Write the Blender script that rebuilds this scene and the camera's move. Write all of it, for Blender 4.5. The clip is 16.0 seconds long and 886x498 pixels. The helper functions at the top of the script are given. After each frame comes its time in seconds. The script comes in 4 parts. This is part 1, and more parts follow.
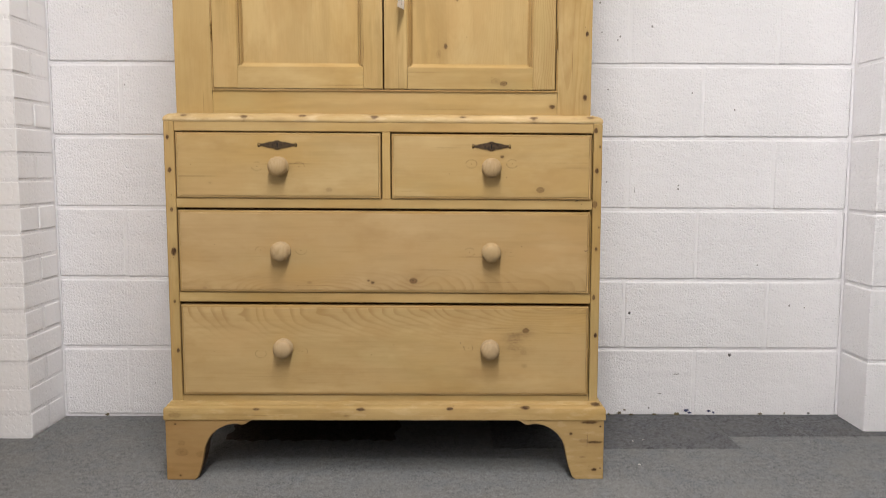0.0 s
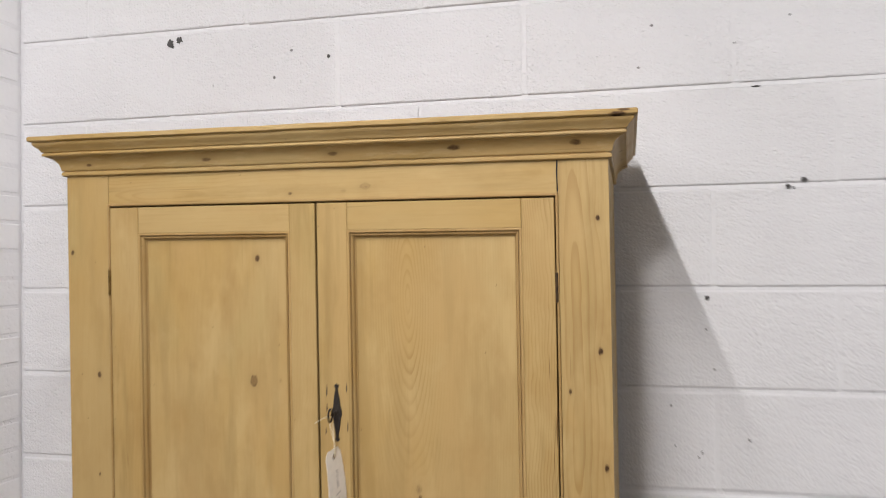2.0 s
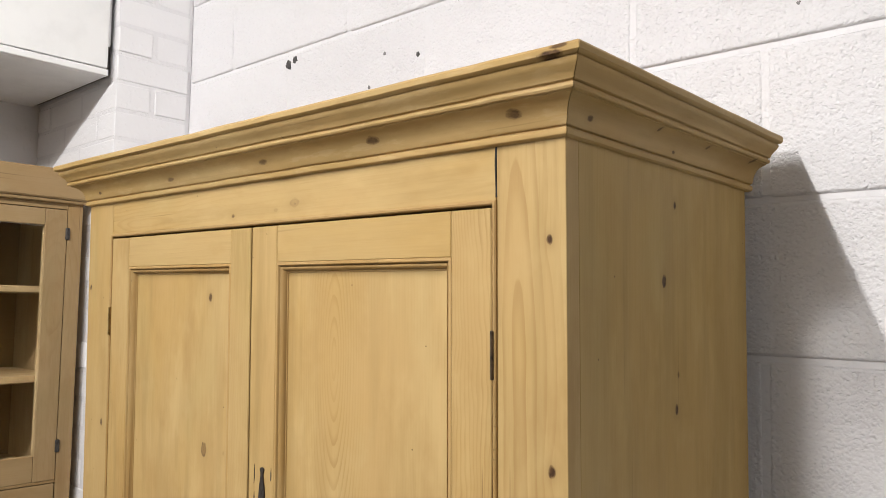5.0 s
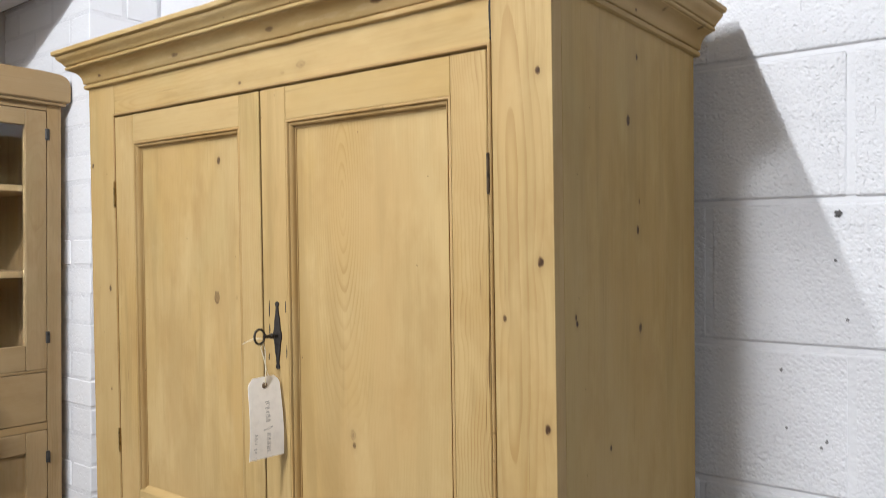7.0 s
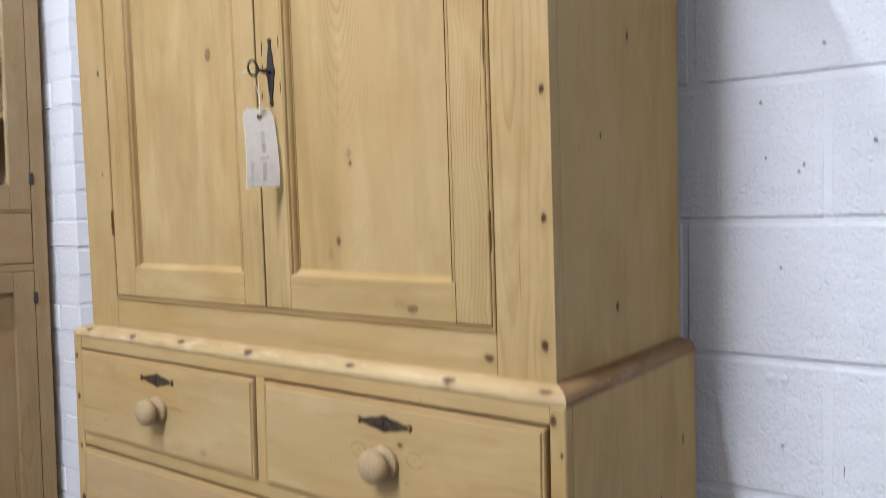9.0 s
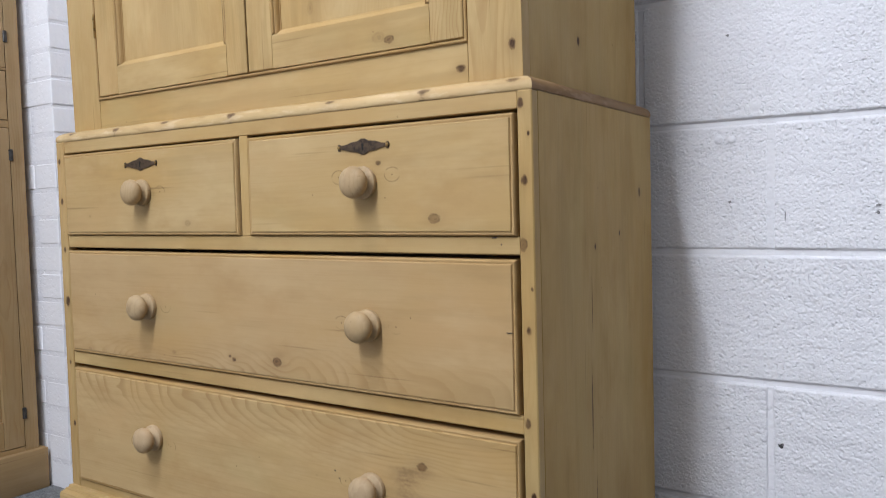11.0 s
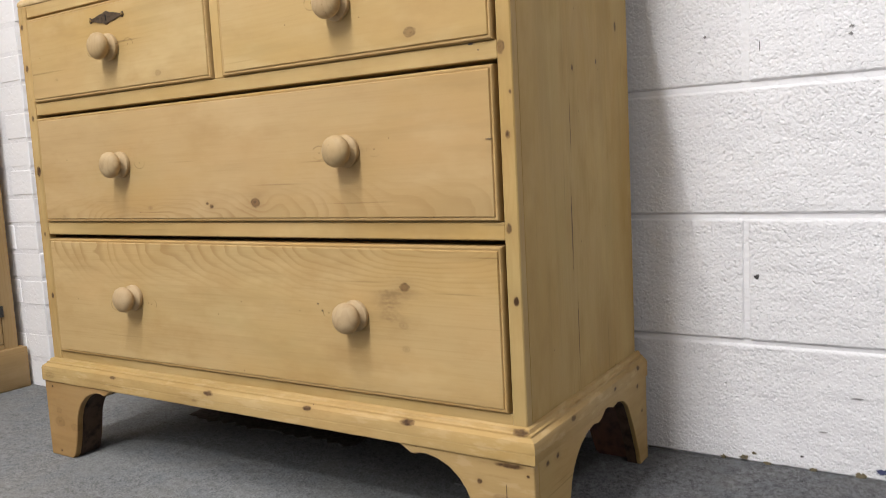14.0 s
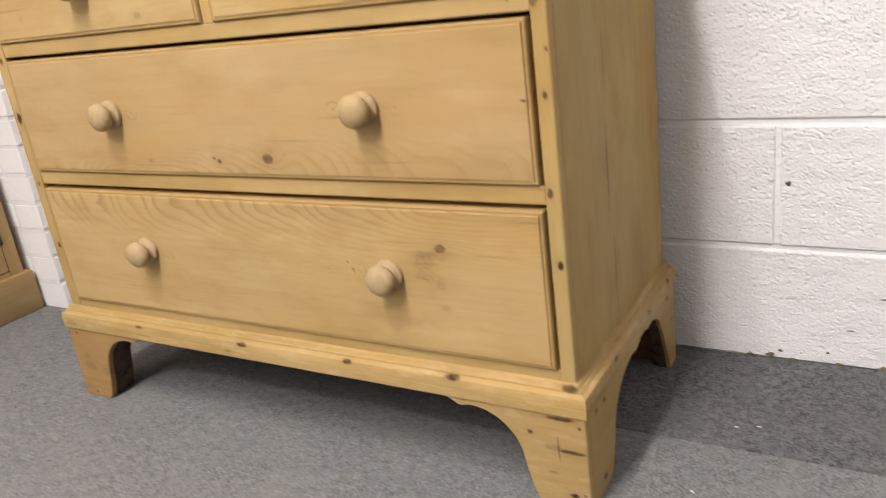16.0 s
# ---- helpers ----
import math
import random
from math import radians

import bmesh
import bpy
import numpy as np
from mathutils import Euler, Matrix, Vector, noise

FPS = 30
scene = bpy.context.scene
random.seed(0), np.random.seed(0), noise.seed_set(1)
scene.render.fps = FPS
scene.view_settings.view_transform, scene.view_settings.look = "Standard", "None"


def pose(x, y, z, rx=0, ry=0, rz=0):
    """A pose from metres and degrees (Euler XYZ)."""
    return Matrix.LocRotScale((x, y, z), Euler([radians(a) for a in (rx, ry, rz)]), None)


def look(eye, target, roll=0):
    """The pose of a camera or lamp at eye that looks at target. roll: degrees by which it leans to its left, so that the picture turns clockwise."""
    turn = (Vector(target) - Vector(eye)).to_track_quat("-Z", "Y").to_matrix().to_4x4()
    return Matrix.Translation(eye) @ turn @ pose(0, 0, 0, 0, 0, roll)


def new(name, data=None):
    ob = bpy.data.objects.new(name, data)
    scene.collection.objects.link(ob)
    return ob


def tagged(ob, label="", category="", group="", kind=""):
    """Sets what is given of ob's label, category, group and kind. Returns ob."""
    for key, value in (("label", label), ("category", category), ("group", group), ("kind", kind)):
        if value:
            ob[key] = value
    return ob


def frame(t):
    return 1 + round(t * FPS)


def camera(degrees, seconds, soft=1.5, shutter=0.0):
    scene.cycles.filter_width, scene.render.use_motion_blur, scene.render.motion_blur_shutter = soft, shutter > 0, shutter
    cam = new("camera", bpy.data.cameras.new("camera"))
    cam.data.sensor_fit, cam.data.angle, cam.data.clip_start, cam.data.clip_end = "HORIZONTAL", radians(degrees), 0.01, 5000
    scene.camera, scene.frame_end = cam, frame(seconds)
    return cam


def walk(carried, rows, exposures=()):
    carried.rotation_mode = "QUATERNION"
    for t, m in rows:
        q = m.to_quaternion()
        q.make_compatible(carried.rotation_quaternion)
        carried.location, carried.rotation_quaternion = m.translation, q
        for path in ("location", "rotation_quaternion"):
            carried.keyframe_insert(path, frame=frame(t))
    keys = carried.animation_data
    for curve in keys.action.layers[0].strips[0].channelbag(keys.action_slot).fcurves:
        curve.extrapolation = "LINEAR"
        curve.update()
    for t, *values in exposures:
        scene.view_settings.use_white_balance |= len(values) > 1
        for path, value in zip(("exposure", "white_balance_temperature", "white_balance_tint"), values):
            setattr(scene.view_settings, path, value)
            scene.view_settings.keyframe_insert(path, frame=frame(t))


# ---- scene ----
cam = camera(59.0, 16.0, 0.8, 0.5)
PATH = [
    (0, (0.142, -2.514, 0.806), (0.151, -0.524, 0.606), 0.0),
    (0.1, (0.1455, -2.514, 0.8295), (0.1525, -0.524, 0.6295), -0.06),
    (0.2, (0.150, -2.514, 0.8718), (0.1532, -0.524, 0.671), -0.15),
    (0.3, (0.1527, -2.5118, 0.941), (0.1425, -0.5218, 0.7415), -0.25),
    (0.4, (0.1556, -2.5095, 1.0175), (0.1301, -0.5195, 0.819), -0.38),
    (0.5, (0.157, -2.507, 1.092), (0.118, -0.517, 0.893), -0.6),
    (1, (0.232, -2.383, 1.439), (0.13, -0.394, 1.262), -1.6),
    (1.5, (0.343, -2.148, 1.592), (0.168, -0.157, 1.515), -1.8),
    (2, (0.56, -1.848, 1.651), (0.097, 0.098, 1.694), -0.8),
    (2.5, (0.767, -1.529, 1.671), (-0.068, 0.287, 1.757), 0.4),
    (3, (0.864, -1.279, 1.6745), (-0.222, 0.395, 1.8045), 1.1),
    (3.2, (0.895, -1.211, 1.681), (-0.311, 0.463, 1.824), 1.2),
    (5.3, (0.957, -1.141, 1.649), (-0.388, 0.333, 1.793), 0.8),
    (5.5, (0.965, -1.156, 1.635), (-0.374, 0.324, 1.771), 0.6),
    (6, (0.973, -1.199, 1.596), (-0.345, 0.301, 1.707), 0.2),
    (6.5, (0.97, -1.264, 1.551), (-0.285, 0.292, 1.618), -0.1),
    (7, (0.99, -1.294, 1.517), (-0.248, 0.277, 1.521), -0.2),
    (7.5, (0.997, -1.305, 1.453), (-0.234, 0.271, 1.414), -0.8),
    (8, (0.981, -1.338, 1.398), (-0.236, 0.247, 1.33), -1.2),
    (8.5, (0.991, -1.335, 1.308), (-0.212, 0.261, 1.232), -1.2),
    (9, (0.987, -1.34, 1.152), (-0.2, 0.268, 1.072), -1.2),
    (9.5, (1.001, -1.375, 0.969), (-0.158, 0.254, 0.922), -1.0),
    (10, (1.015, -1.41, 0.884), (-0.124, 0.233, 0.843), -1.0),
    (10.2, (1.019, -1.418, 0.856), (-0.115, 0.229, 0.805), -1.2),
    (12.3, (1.028, -1.442, 0.663), (-0.058, 0.232, 0.525), -1.4),
    (12.5, (1.025, -1.443, 0.647), (-0.059, 0.232, 0.504), -1.5),
    (13, (1.018, -1.445, 0.621), (-0.057, 0.234, 0.466), -1.6),
    (13.5, (1.018, -1.445, 0.594), (-0.05, 0.237, 0.42), -2.2),
    (14, (1.023, -1.452, 0.567), (-0.038, 0.231, 0.357), -3.0),
    (14.5, (1.025, -1.457, 0.543), (-0.026, 0.222, 0.269), -3.7),
    (15, (1.022, -1.461, 0.524), (-0.019, 0.209, 0.169), -4.3),
    (15.5, (1.01, -1.45, 0.534), (-0.012, 0.21, 0.084), -4.5),
    (15.6, (0.996, -1.4385, 0.576), (-0.0195, 0.2125, 0.0815), -5.05),
    (15.7, (0.9765, -1.428, 0.6275), (-0.0225, 0.2125, 0.081), -5.65),
    (15.8, (0.9595, -1.418, 0.676), (-0.0315, 0.208, 0.0905), -6.35),
    (15.9, (0.942, -1.4125, 0.722), (-0.053, 0.1985, 0.0935), -7.06),
    (16, (0.925, -1.408, 0.765), (-0.073, 0.191, 0.096), -7.7),
]
EXPOSURES = [(0, 0.02, 6600, 12), (1, -0.08, 6500, 12), (1.5, -0.30, 6400, 13), (2, -0.40, 6450, 12), (3, -0.34, 6600, 11), (5.5, -0.06, 6500, 11), (7, 0.0, 5950, 9), (7.5, 0.02, 5650, 8.5), (8, 0.04, 5550, 10), (10, 0.0, 5500, 12), (12.5, 0.27, 6080, 11), (14, 0.38, 6350, 11), (15, 0.42, 6600, 12), (16, 0.50, 6800, 14)]
walk(cam, [(t, look(eye, target, roll)) for t, eye, target, roll in PATH], EXPOSURES)

# ---- world and lamps ----
world = bpy.data.worlds.new("shop_air")
world.use_nodes = True
world.node_tree.nodes["Background"].inputs["Color"].default_value = (0.9, 0.95, 1.0, 1)
world.node_tree.nodes["Background"].inputs["Strength"].default_value = 0.008
scene.world = world


def tube(name, x, y0, y1, z, watts, width=0.07, turn=0.0, colour=(1.0, 0.985, 0.965)):
    """One side of a fluorescent tube under the ceiling, along y."""
    data = bpy.data.lights.new(name, "AREA")
    data.shape, data.size, data.size_y = "RECTANGLE", width, abs(y1 - y0)
    data.energy, data.color = watts, colour
    ob = new(name, data)
    ob.location, ob.rotation_euler = (x, (y0 + y1) / 2, z), (0, radians(turn), 0)
    return ob


for near, far, watts in ((-1.22, -2.72, 49), (-3.60, -5.10, 26), (-5.4, -6.9, 14)):
    tube("tube_light", 0.162, near, far, 2.90, watts * 1.00, 0.020, 52.0)
    tube("tube_light", 0.178, near, far, 2.90, watts * 0.97, 0.020, -52.0)
globe_data = bpy.data.lights.new("globe_light", "POINT")
globe_data.energy, globe_data.shadow_soft_size, globe_data.color = 130, 0.11, (1.0, 0.985, 0.965)
new("globe_light", globe_data).location = (0.18, -3.15, 2.86)
for x, near, far, watts in ((2.05, -1.2, -2.7, 13), (2.9, -3.2, -4.7, 12), (5.4, -2.0, -5.0, 8)):
    tube("tube_light", x, near, far, 2.88, watts, 0.07, 0.0, (1.0, 0.955, 0.89))


# ---- node shorthand ----
class Nodes:
    """Builds a node material by short expressions."""

    def __init__(self, name):
        self.mat = bpy.data.materials.new(name)
        self.mat.use_nodes = True
        self.tree = self.mat.node_tree
        self.out = self.tree.nodes["Principled BSDF"]

    def put(self, sock, value):
        if isinstance(value, bpy.types.NodeSocket):
            self.tree.links.new(value, sock)
        else:
            sock.default_value = value

    def m(self, op, a, b=0.0, c=0.0):
        n = self.tree.nodes.new("ShaderNodeMath")
        n.operation = op
        for sock, value in zip(n.inputs, (a, b, c)):
            self.put(sock, value)
        return n.outputs[0]

    def add(self, *terms):
        total = terms[0]
        for term in terms[1:]:
            total = self.m("ADD", total, term)
        return total

    def mul(self, a, b):
        return self.m("MULTIPLY", a, b)

    def step(self, value, low, high, a=0.0, b=1.0):
        n = self.tree.nodes.new("ShaderNodeMapRange")
        n.interpolation_type = "SMOOTHSTEP"
        for sock, v in zip(n.inputs, (value, low, high, a, b)):
            self.put(sock, v)
        return n.outputs[0]

    def coords(self):
        sep = self.tree.nodes.new("ShaderNodeSeparateXYZ")
        self.tree.links.new(self.tree.nodes.new("ShaderNodeTexCoord").outputs["Object"], sep.inputs[0])
        return sep.outputs

    def vec(self, x, y, z):
        n = self.tree.nodes.new("ShaderNodeCombineXYZ")
        for sock, v in zip(n.inputs, (x, y, z)):
            self.put(sock, v)
        return n.outputs[0]

    def noise(self, vector, scale=1.0, detail=2.0, rough=0.5):
        n = self.tree.nodes.new("ShaderNodeTexNoise")
        self.put(n.inputs["Vector"], vector)
        n.inputs["Scale"].default_value, n.inputs["Detail"].default_value, n.inputs["Roughness"].default_value = scale, detail, rough
        return n.outputs[0]

    def dots(self, u, v, scale):
        """Distance in metres to scattered points on a plane, and a chance for each point."""
        n = self.tree.nodes.new("ShaderNodeTexVoronoi")
        n.voronoi_dimensions = "2D"
        self.put(n.inputs["Vector"], self.vec(u, v, 0.0))
        n.inputs["Scale"].default_value = scale
        sep = self.tree.nodes.new("ShaderNodeSeparateColor")
        self.tree.links.new(n.outputs["Color"], sep.inputs[0])
        return self.m("DIVIDE", n.outputs["Distance"], scale), sep.outputs[0]

    def mix(self, fac, a, b):
        n = self.tree.nodes.new("ShaderNodeMix")
        n.data_type = "RGBA"
        self.put(n.inputs[0], fac)
        self.put(n.inputs[6], a if isinstance(a, bpy.types.NodeSocket) else (*a, 1))
        self.put(n.inputs[7], b if isinstance(b, bpy.types.NodeSocket) else (*b, 1))
        return n.outputs[2]

    def random(self):
        return self.tree.nodes.new("ShaderNodeObjectInfo").outputs["Random"]

    def bump(self, height, strength, distance):
        n = self.tree.nodes.new("ShaderNodeBump")
        n.inputs["Strength"].default_value, n.inputs["Distance"].default_value = strength, distance
        self.put(n.inputs["Height"], height)
        self.tree.links.new(n.outputs[0], self.out.inputs["Normal"])

    def finish(self, colour, rough, metal=0.0, specular=0.5):
        self.put(self.out.inputs["Base Color"], colour if isinstance(colour, bpy.types.NodeSocket) else (*colour, 1))
        self.put(self.out.inputs["Roughness"], rough)
        self.out.inputs["Metallic"].default_value = metal
        self.out.inputs["Specular IOR Level"].default_value = specular
        return self.mat


PALE, LATE, DARK = (0.447, 0.310, 0.131), (0.315, 0.190, 0.066), (0.046, 0.022, 0.010)


def pine(name, along, face, knots=(), rings=(), seed=0.0, heart=None, tilt=0.05, depth=0.05, pale=PALE, late=LATE, figure=0.5, spacing=0.0075, wobble=1.0, stretch=1.5, streak=0.5, even=0.0, swing=2.3, focus=0.10, base=0.12, crack=0.5, dirt=0.45, band=False, rub=0.0, stains=()):
    """Stripped and waxed pine. along: the grain's axis; face: the axis the board looks along. knots: (across, along, radius, strength).
    rings: faint rims of old handle plates with a nail hole, (across, along, radius).
    stains: worn dark smears, (across, along, half width, half length, strength). heart: where the heartwood runs, across."""
    pale = tuple(c * k for c, k in zip(pale, (0.992, 1.0, 1.02)))
    g = Nodes(name)
    xyz = dict(zip("xyz", g.coords()))
    length, depthwise = xyz[along], xyz[face]
    across = xyz[next(a for a in "xyz" if a not in (along, face))]
    chance = g.random()
    shift = g.add(g.mul(chance, 9.0), seed)
    slow = g.noise(g.vec(g.add(g.mul(across, 5.0), shift), g.mul(depthwise, 4.0), g.mul(length, 1.1)), 1.0, 2.0)
    slow2 = g.noise(g.vec(g.add(g.mul(across, 2.0), shift, 4.0), g.mul(depthwise, 4.0), g.mul(length, swing)), 1.0, 1.0)
    fine = g.noise(g.vec(g.add(g.mul(across, 60.0), shift), g.mul(depthwise, 60.0), g.mul(length, 9.0)), 1.0, 2.0)
    centre = g.add(g.mul(chance, 0.5), -0.25) if heart is None else heart
    a = g.add(across, g.mul(centre, -1.0), g.mul(g.m("SUBTRACT", slow, 0.5), 0.07 * wobble))
    d = g.add(g.mul(length, tilt), g.mul(g.m("SUBTRACT", slow2, 0.5), 0.11 * wobble), depth - 0.04)
    sway = g.noise(g.vec(g.add(g.mul(across, 16.0), shift, 1.0), g.mul(depthwise, 16.0), g.mul(length, 8.0)), 1.0, 2.0, 0.55)
    radius = g.add(g.m("SQRT", g.add(g.mul(a, a), g.mul(d, d))), g.mul(g.m("SUBTRACT", fine, 0.5), 0.0030), g.mul(g.m("SUBTRACT", sway, 0.5), 0.016 * wobble))
    rag = g.m("SUBTRACT", g.noise(g.vec(g.add(g.mul(across, 190.0), shift), g.mul(depthwise, 190.0), g.mul(length, 110.0)), 1.0, 3.0, 0.6), 0.5)
    spot, body, halo = 0.0, 0.0, 0.0
    for ka, kl, kr, ks, *own in knots:
        long = own[0] if own else stretch
        da = g.m("DIVIDE", g.m("SUBTRACT", across, ka), kr * 0.60)
        dl = g.m("DIVIDE", g.m("SUBTRACT", length, kl), kr * 0.60 * long)
        r2 = g.add(g.mul(da, da), g.mul(dl, dl), g.mul(g.m("SUBTRACT", fine, 0.5), 1.0), g.mul(rag, 1.5))
        bend = g.m("EXPONENT", g.mul(g.add(g.mul(da, da), g.mul(g.mul(dl, dl), 0.3)), -0.10))
        radius = g.add(radius, g.mul(bend, 1.1 * kr))
        faint = 0.6 if ks < 0.5 else 1.0
        body = g.m("MAXIMUM", body, g.mul(g.step(r2, 1.7, 0.40), ks * 0.86 * faint))
        rim = g.mul(g.step(r2, 0.35, 0.75), g.step(r2, 1.75, 1.05))
        spot = g.m("MAXIMUM", spot, g.mul(g.mul(rim, g.step(rag, -0.22, 0.10, 1.0, 0.35)), ks * 0.80 * faint))
        if ks > 0.85 or kr < 0.009 and ks >= 0.5:
            spot = g.m("MAXIMUM", spot, g.m("MINIMUM", 1.0, g.mul(g.mul(g.step(r2, 1.25, 0.35), g.step(rag, -0.18, 0.16, 1.0, 0.6)), ks * 1.2)))
        else:
            spot = g.m("MAXIMUM", spot, g.mul(g.step(r2, 0.16, 0.04), ks * 0.5))
        halo = g.m("MAXIMUM", halo, g.mul(g.m("EXPONENT", g.mul(g.add(g.mul(da, da), g.mul(dl, dl)), -0.22)), 0.46 * ks))
    turn = g.m("FRACT", g.m("DIVIDE", radius, spacing))
    summer = g.mul(g.step(turn, 0.45, 0.90), g.step(turn, 1.0, 0.94))
    fibre = g.noise(g.vec(g.add(g.mul(across, 330.0), shift), g.mul(depthwise, 330.0), g.mul(length, 7.0)), 1.0, 2.0, 0.6)
    bands = g.noise(g.vec(g.add(g.mul(across, 42.0), shift, 2.0), g.mul(depthwise, 42.0), g.mul(length, 0.9)), 1.0, 3.0, 0.6)
    patch = g.noise(g.vec(g.add(g.mul(across, 4.0), shift), g.mul(depthwise, 4.0), g.add(g.mul(length, 2.0), shift)), 1.0, 3.0, 0.55)
    smudge = g.noise(g.vec(g.add(g.mul(across, 17.0), shift), g.mul(depthwise, 17.0), g.mul(length, 6.0)), 1.0, 4.0, 0.6)
    strength = g.mul(g.mul(g.step(patch, 0.38, 0.66, 0.12, 1.0), g.step(slow, 0.35, 0.6, 0.4, 1.15)), figure * (1 - even))
    near = g.m("DIVIDE", a if band else radius, focus)
    strength = g.mul(g.add(strength, figure * even), g.add(base, g.mul(g.m("EXPONENT", g.mul(g.mul(near, near), -1.0)), 0.9)))
    colour = g.mix(g.mul(summer, strength), pale, tuple(c * k for c, k in zip(late, (0.86, 0.80, 0.76))))
    colour = g.mix(g.step(bands, 0.38, 0.72, 0.0, streak * 0.55), colour, tuple(0.55 * p + 0.45 * q for p, q in zip(pale, late)))
    colour = g.mix(g.step(bands, 0.45, 0.25, 0.0, streak * 0.4), colour, tuple(min(1.0, c * k) for c, k in zip(pale, (1.10, 1.13, 1.25))))
    colour = g.mix(g.step(fibre, 0.48, 0.8, 0.0, 0.24), colour, late)
    hair = g.noise(g.vec(g.add(g.mul(across, 800.0), shift), g.mul(depthwise, 800.0), g.mul(length, 14.0)), 1.0, 2.0, 0.6)
    colour = g.mix(g.step(hair, 0.54, 0.78, 0.0, 0.20), colour, tuple(c * 0.85 for c in late))
    colour = g.mix(g.step(patch, 0.40, 0.68, 0.0, 0.75), colour, tuple(c * k for c, k in zip(pale, (0.93, 0.84, 0.62))))
    colour = g.mix(g.step(smudge, 0.50, 0.78, 0.0, 0.55), colour, tuple(c * k for c, k in zip(pale, (0.72, 0.63, 0.54))))
    bloom = g.noise(g.vec(g.add(g.mul(across, 7.0), shift, 12.0), g.mul(depthwise, 7.0), g.add(g.mul(length, 3.4), shift)), 1.0, 3.0, 0.55)
    wax = g.noise(g.vec(g.add(g.mul(across, 11.0), shift, 17.0), g.mul(depthwise, 11.0), g.add(g.mul(length, 4.0), shift)), 1.0, 4.0, 0.6)
    colour = g.mix(g.step(bloom, 0.50, 0.72, 0.0, 0.70), colour, tuple(c * k for c, k in zip(pale, (1.01, 0.95, 0.91))))
    colour = g.mix(g.step(bloom, 0.46, 0.26, 0.0, 0.60), colour, tuple(c * k for c, k in zip(pale, (0.90, 0.95, 0.92))))
    colour = g.mix(g.step(wax, 0.52, 0.70, 0.0, 0.55), colour, tuple(min(1.0, c * k) for c, k in zip(pale, (1.16, 1.20, 1.28))))
    cloud = g.noise(g.vec(g.add(g.mul(across, 9.0), shift, 3.0), g.mul(depthwise, 9.0), g.mul(length, 5.5)), 1.0, 5.0, 0.65)
    stain = g.noise(g.vec(g.add(g.mul(across, 26.0), shift, 8.0), g.mul(depthwise, 26.0), g.mul(length, 2.4)), 1.0, 4.0, 0.62)
    colour = g.mix(g.mul(g.step(stain, 0.47, 0.66), g.step(patch, 0.30, 0.60, 0.3 * dirt, dirt)), colour, tuple(c * k for c, k in zip(pale, (0.62, 0.585, 0.50))))
    colour = g.mix(g.step(cloud, 0.50, 0.72, 0.0, 0.45), colour, tuple(c * k for c, k in zip(pale, (0.76, 0.66, 0.52))))
    colour = g.mix(g.step(cloud, 0.46, 0.28, 0.0, 0.40), colour, tuple(min(1.0, c * k) for c, k in zip(pale, (1.08, 1.12, 1.22))))
    colour = g.mix(g.mul(chance, 0.30), colour, tuple(c * k for c, k in zip(pale, (0.92, 0.88, 0.80))))
    thread = g.noise(g.vec(g.add(g.mul(across, 150.0), shift, 6.0), g.mul(depthwise, 150.0), g.mul(length, 2.6)), 1.0, 2.0, 0.5)
    colour = g.mix(g.mul(g.step(thread, 0.66, 0.74), g.step(patch, 0.36, 0.56, 0.0, crack)), colour, tuple(c * 0.45 for c in late))
    for sa, sl, wide, long, strong in stains:
        da, dl = g.m("DIVIDE", g.m("SUBTRACT", across, sa), wide), g.m("DIVIDE", g.m("SUBTRACT", length, sl), long)
        veil = g.m("EXPONENT", g.mul(g.add(g.mul(da, da), g.mul(dl, dl)), -1.0))
        colour = g.mix(g.mul(g.mul(veil, g.step(g.add(stain, g.mul(rag, 0.25)), 0.40, 0.60, 0.15, 1.0)), strong), colour, tuple(c * k for c, k in zip(pale, (0.40, 0.34, 0.32))))
    for ra, rl, rr in rings:
        da, dl = g.m("SUBTRACT", across, ra), g.m("SUBTRACT", length, rl)
        dist = g.m("SQRT", g.add(g.mul(g.mul(dl, dl), 0.62), g.mul(g.mul(da, da), 1.1)))
        line = g.mul(g.step(g.m("ABSOLUTE", g.m("SUBTRACT", dist, rr)), 0.0012, 0.0003), g.step(fine, 0.44, 0.58, 0.0, 0.42))
        spot = g.m("MAXIMUM", spot, g.m("MAXIMUM", line, g.step(dist, 0.0013, 0.0007, 0.0, 0.7)))
    if rub:
        worn = g.noise(g.vec(g.add(g.mul(across, 70.0), shift, 5.0), g.mul(depthwise, 70.0), g.mul(length, 16.0)), 1.0, 4.0, 0.65)
        colour = g.mix(g.step(worn, 0.53, 0.64, 0.0, rub), colour, tuple(min(1.0, c * k) for c, k in zip(pale, (1.28, 1.36, 1.75))))
        colour = g.mix(g.step(worn, 0.42, 0.32, 0.0, rub * 0.8), colour, tuple(c * k for c, k in zip(pale, (0.60, 0.50, 0.42))))
    colour = g.mix(halo, colour, tuple(c * k for c, k in zip(pale, (0.52, 0.46, 0.42))))
    colour = g.mix(body, colour, tuple(c * k for c, k in zip(pale, (0.30, 0.22, 0.19))))
    away, pick = g.dots(g.add(across, shift), length, 8.0)
    spot = g.m("MAXIMUM", spot, g.mul(g.step(away, 0.0013, 0.0006), g.step(pick, 0.60, 0.61, 0.0, 0.75)))
    colour = g.mix(spot, colour, DARK)
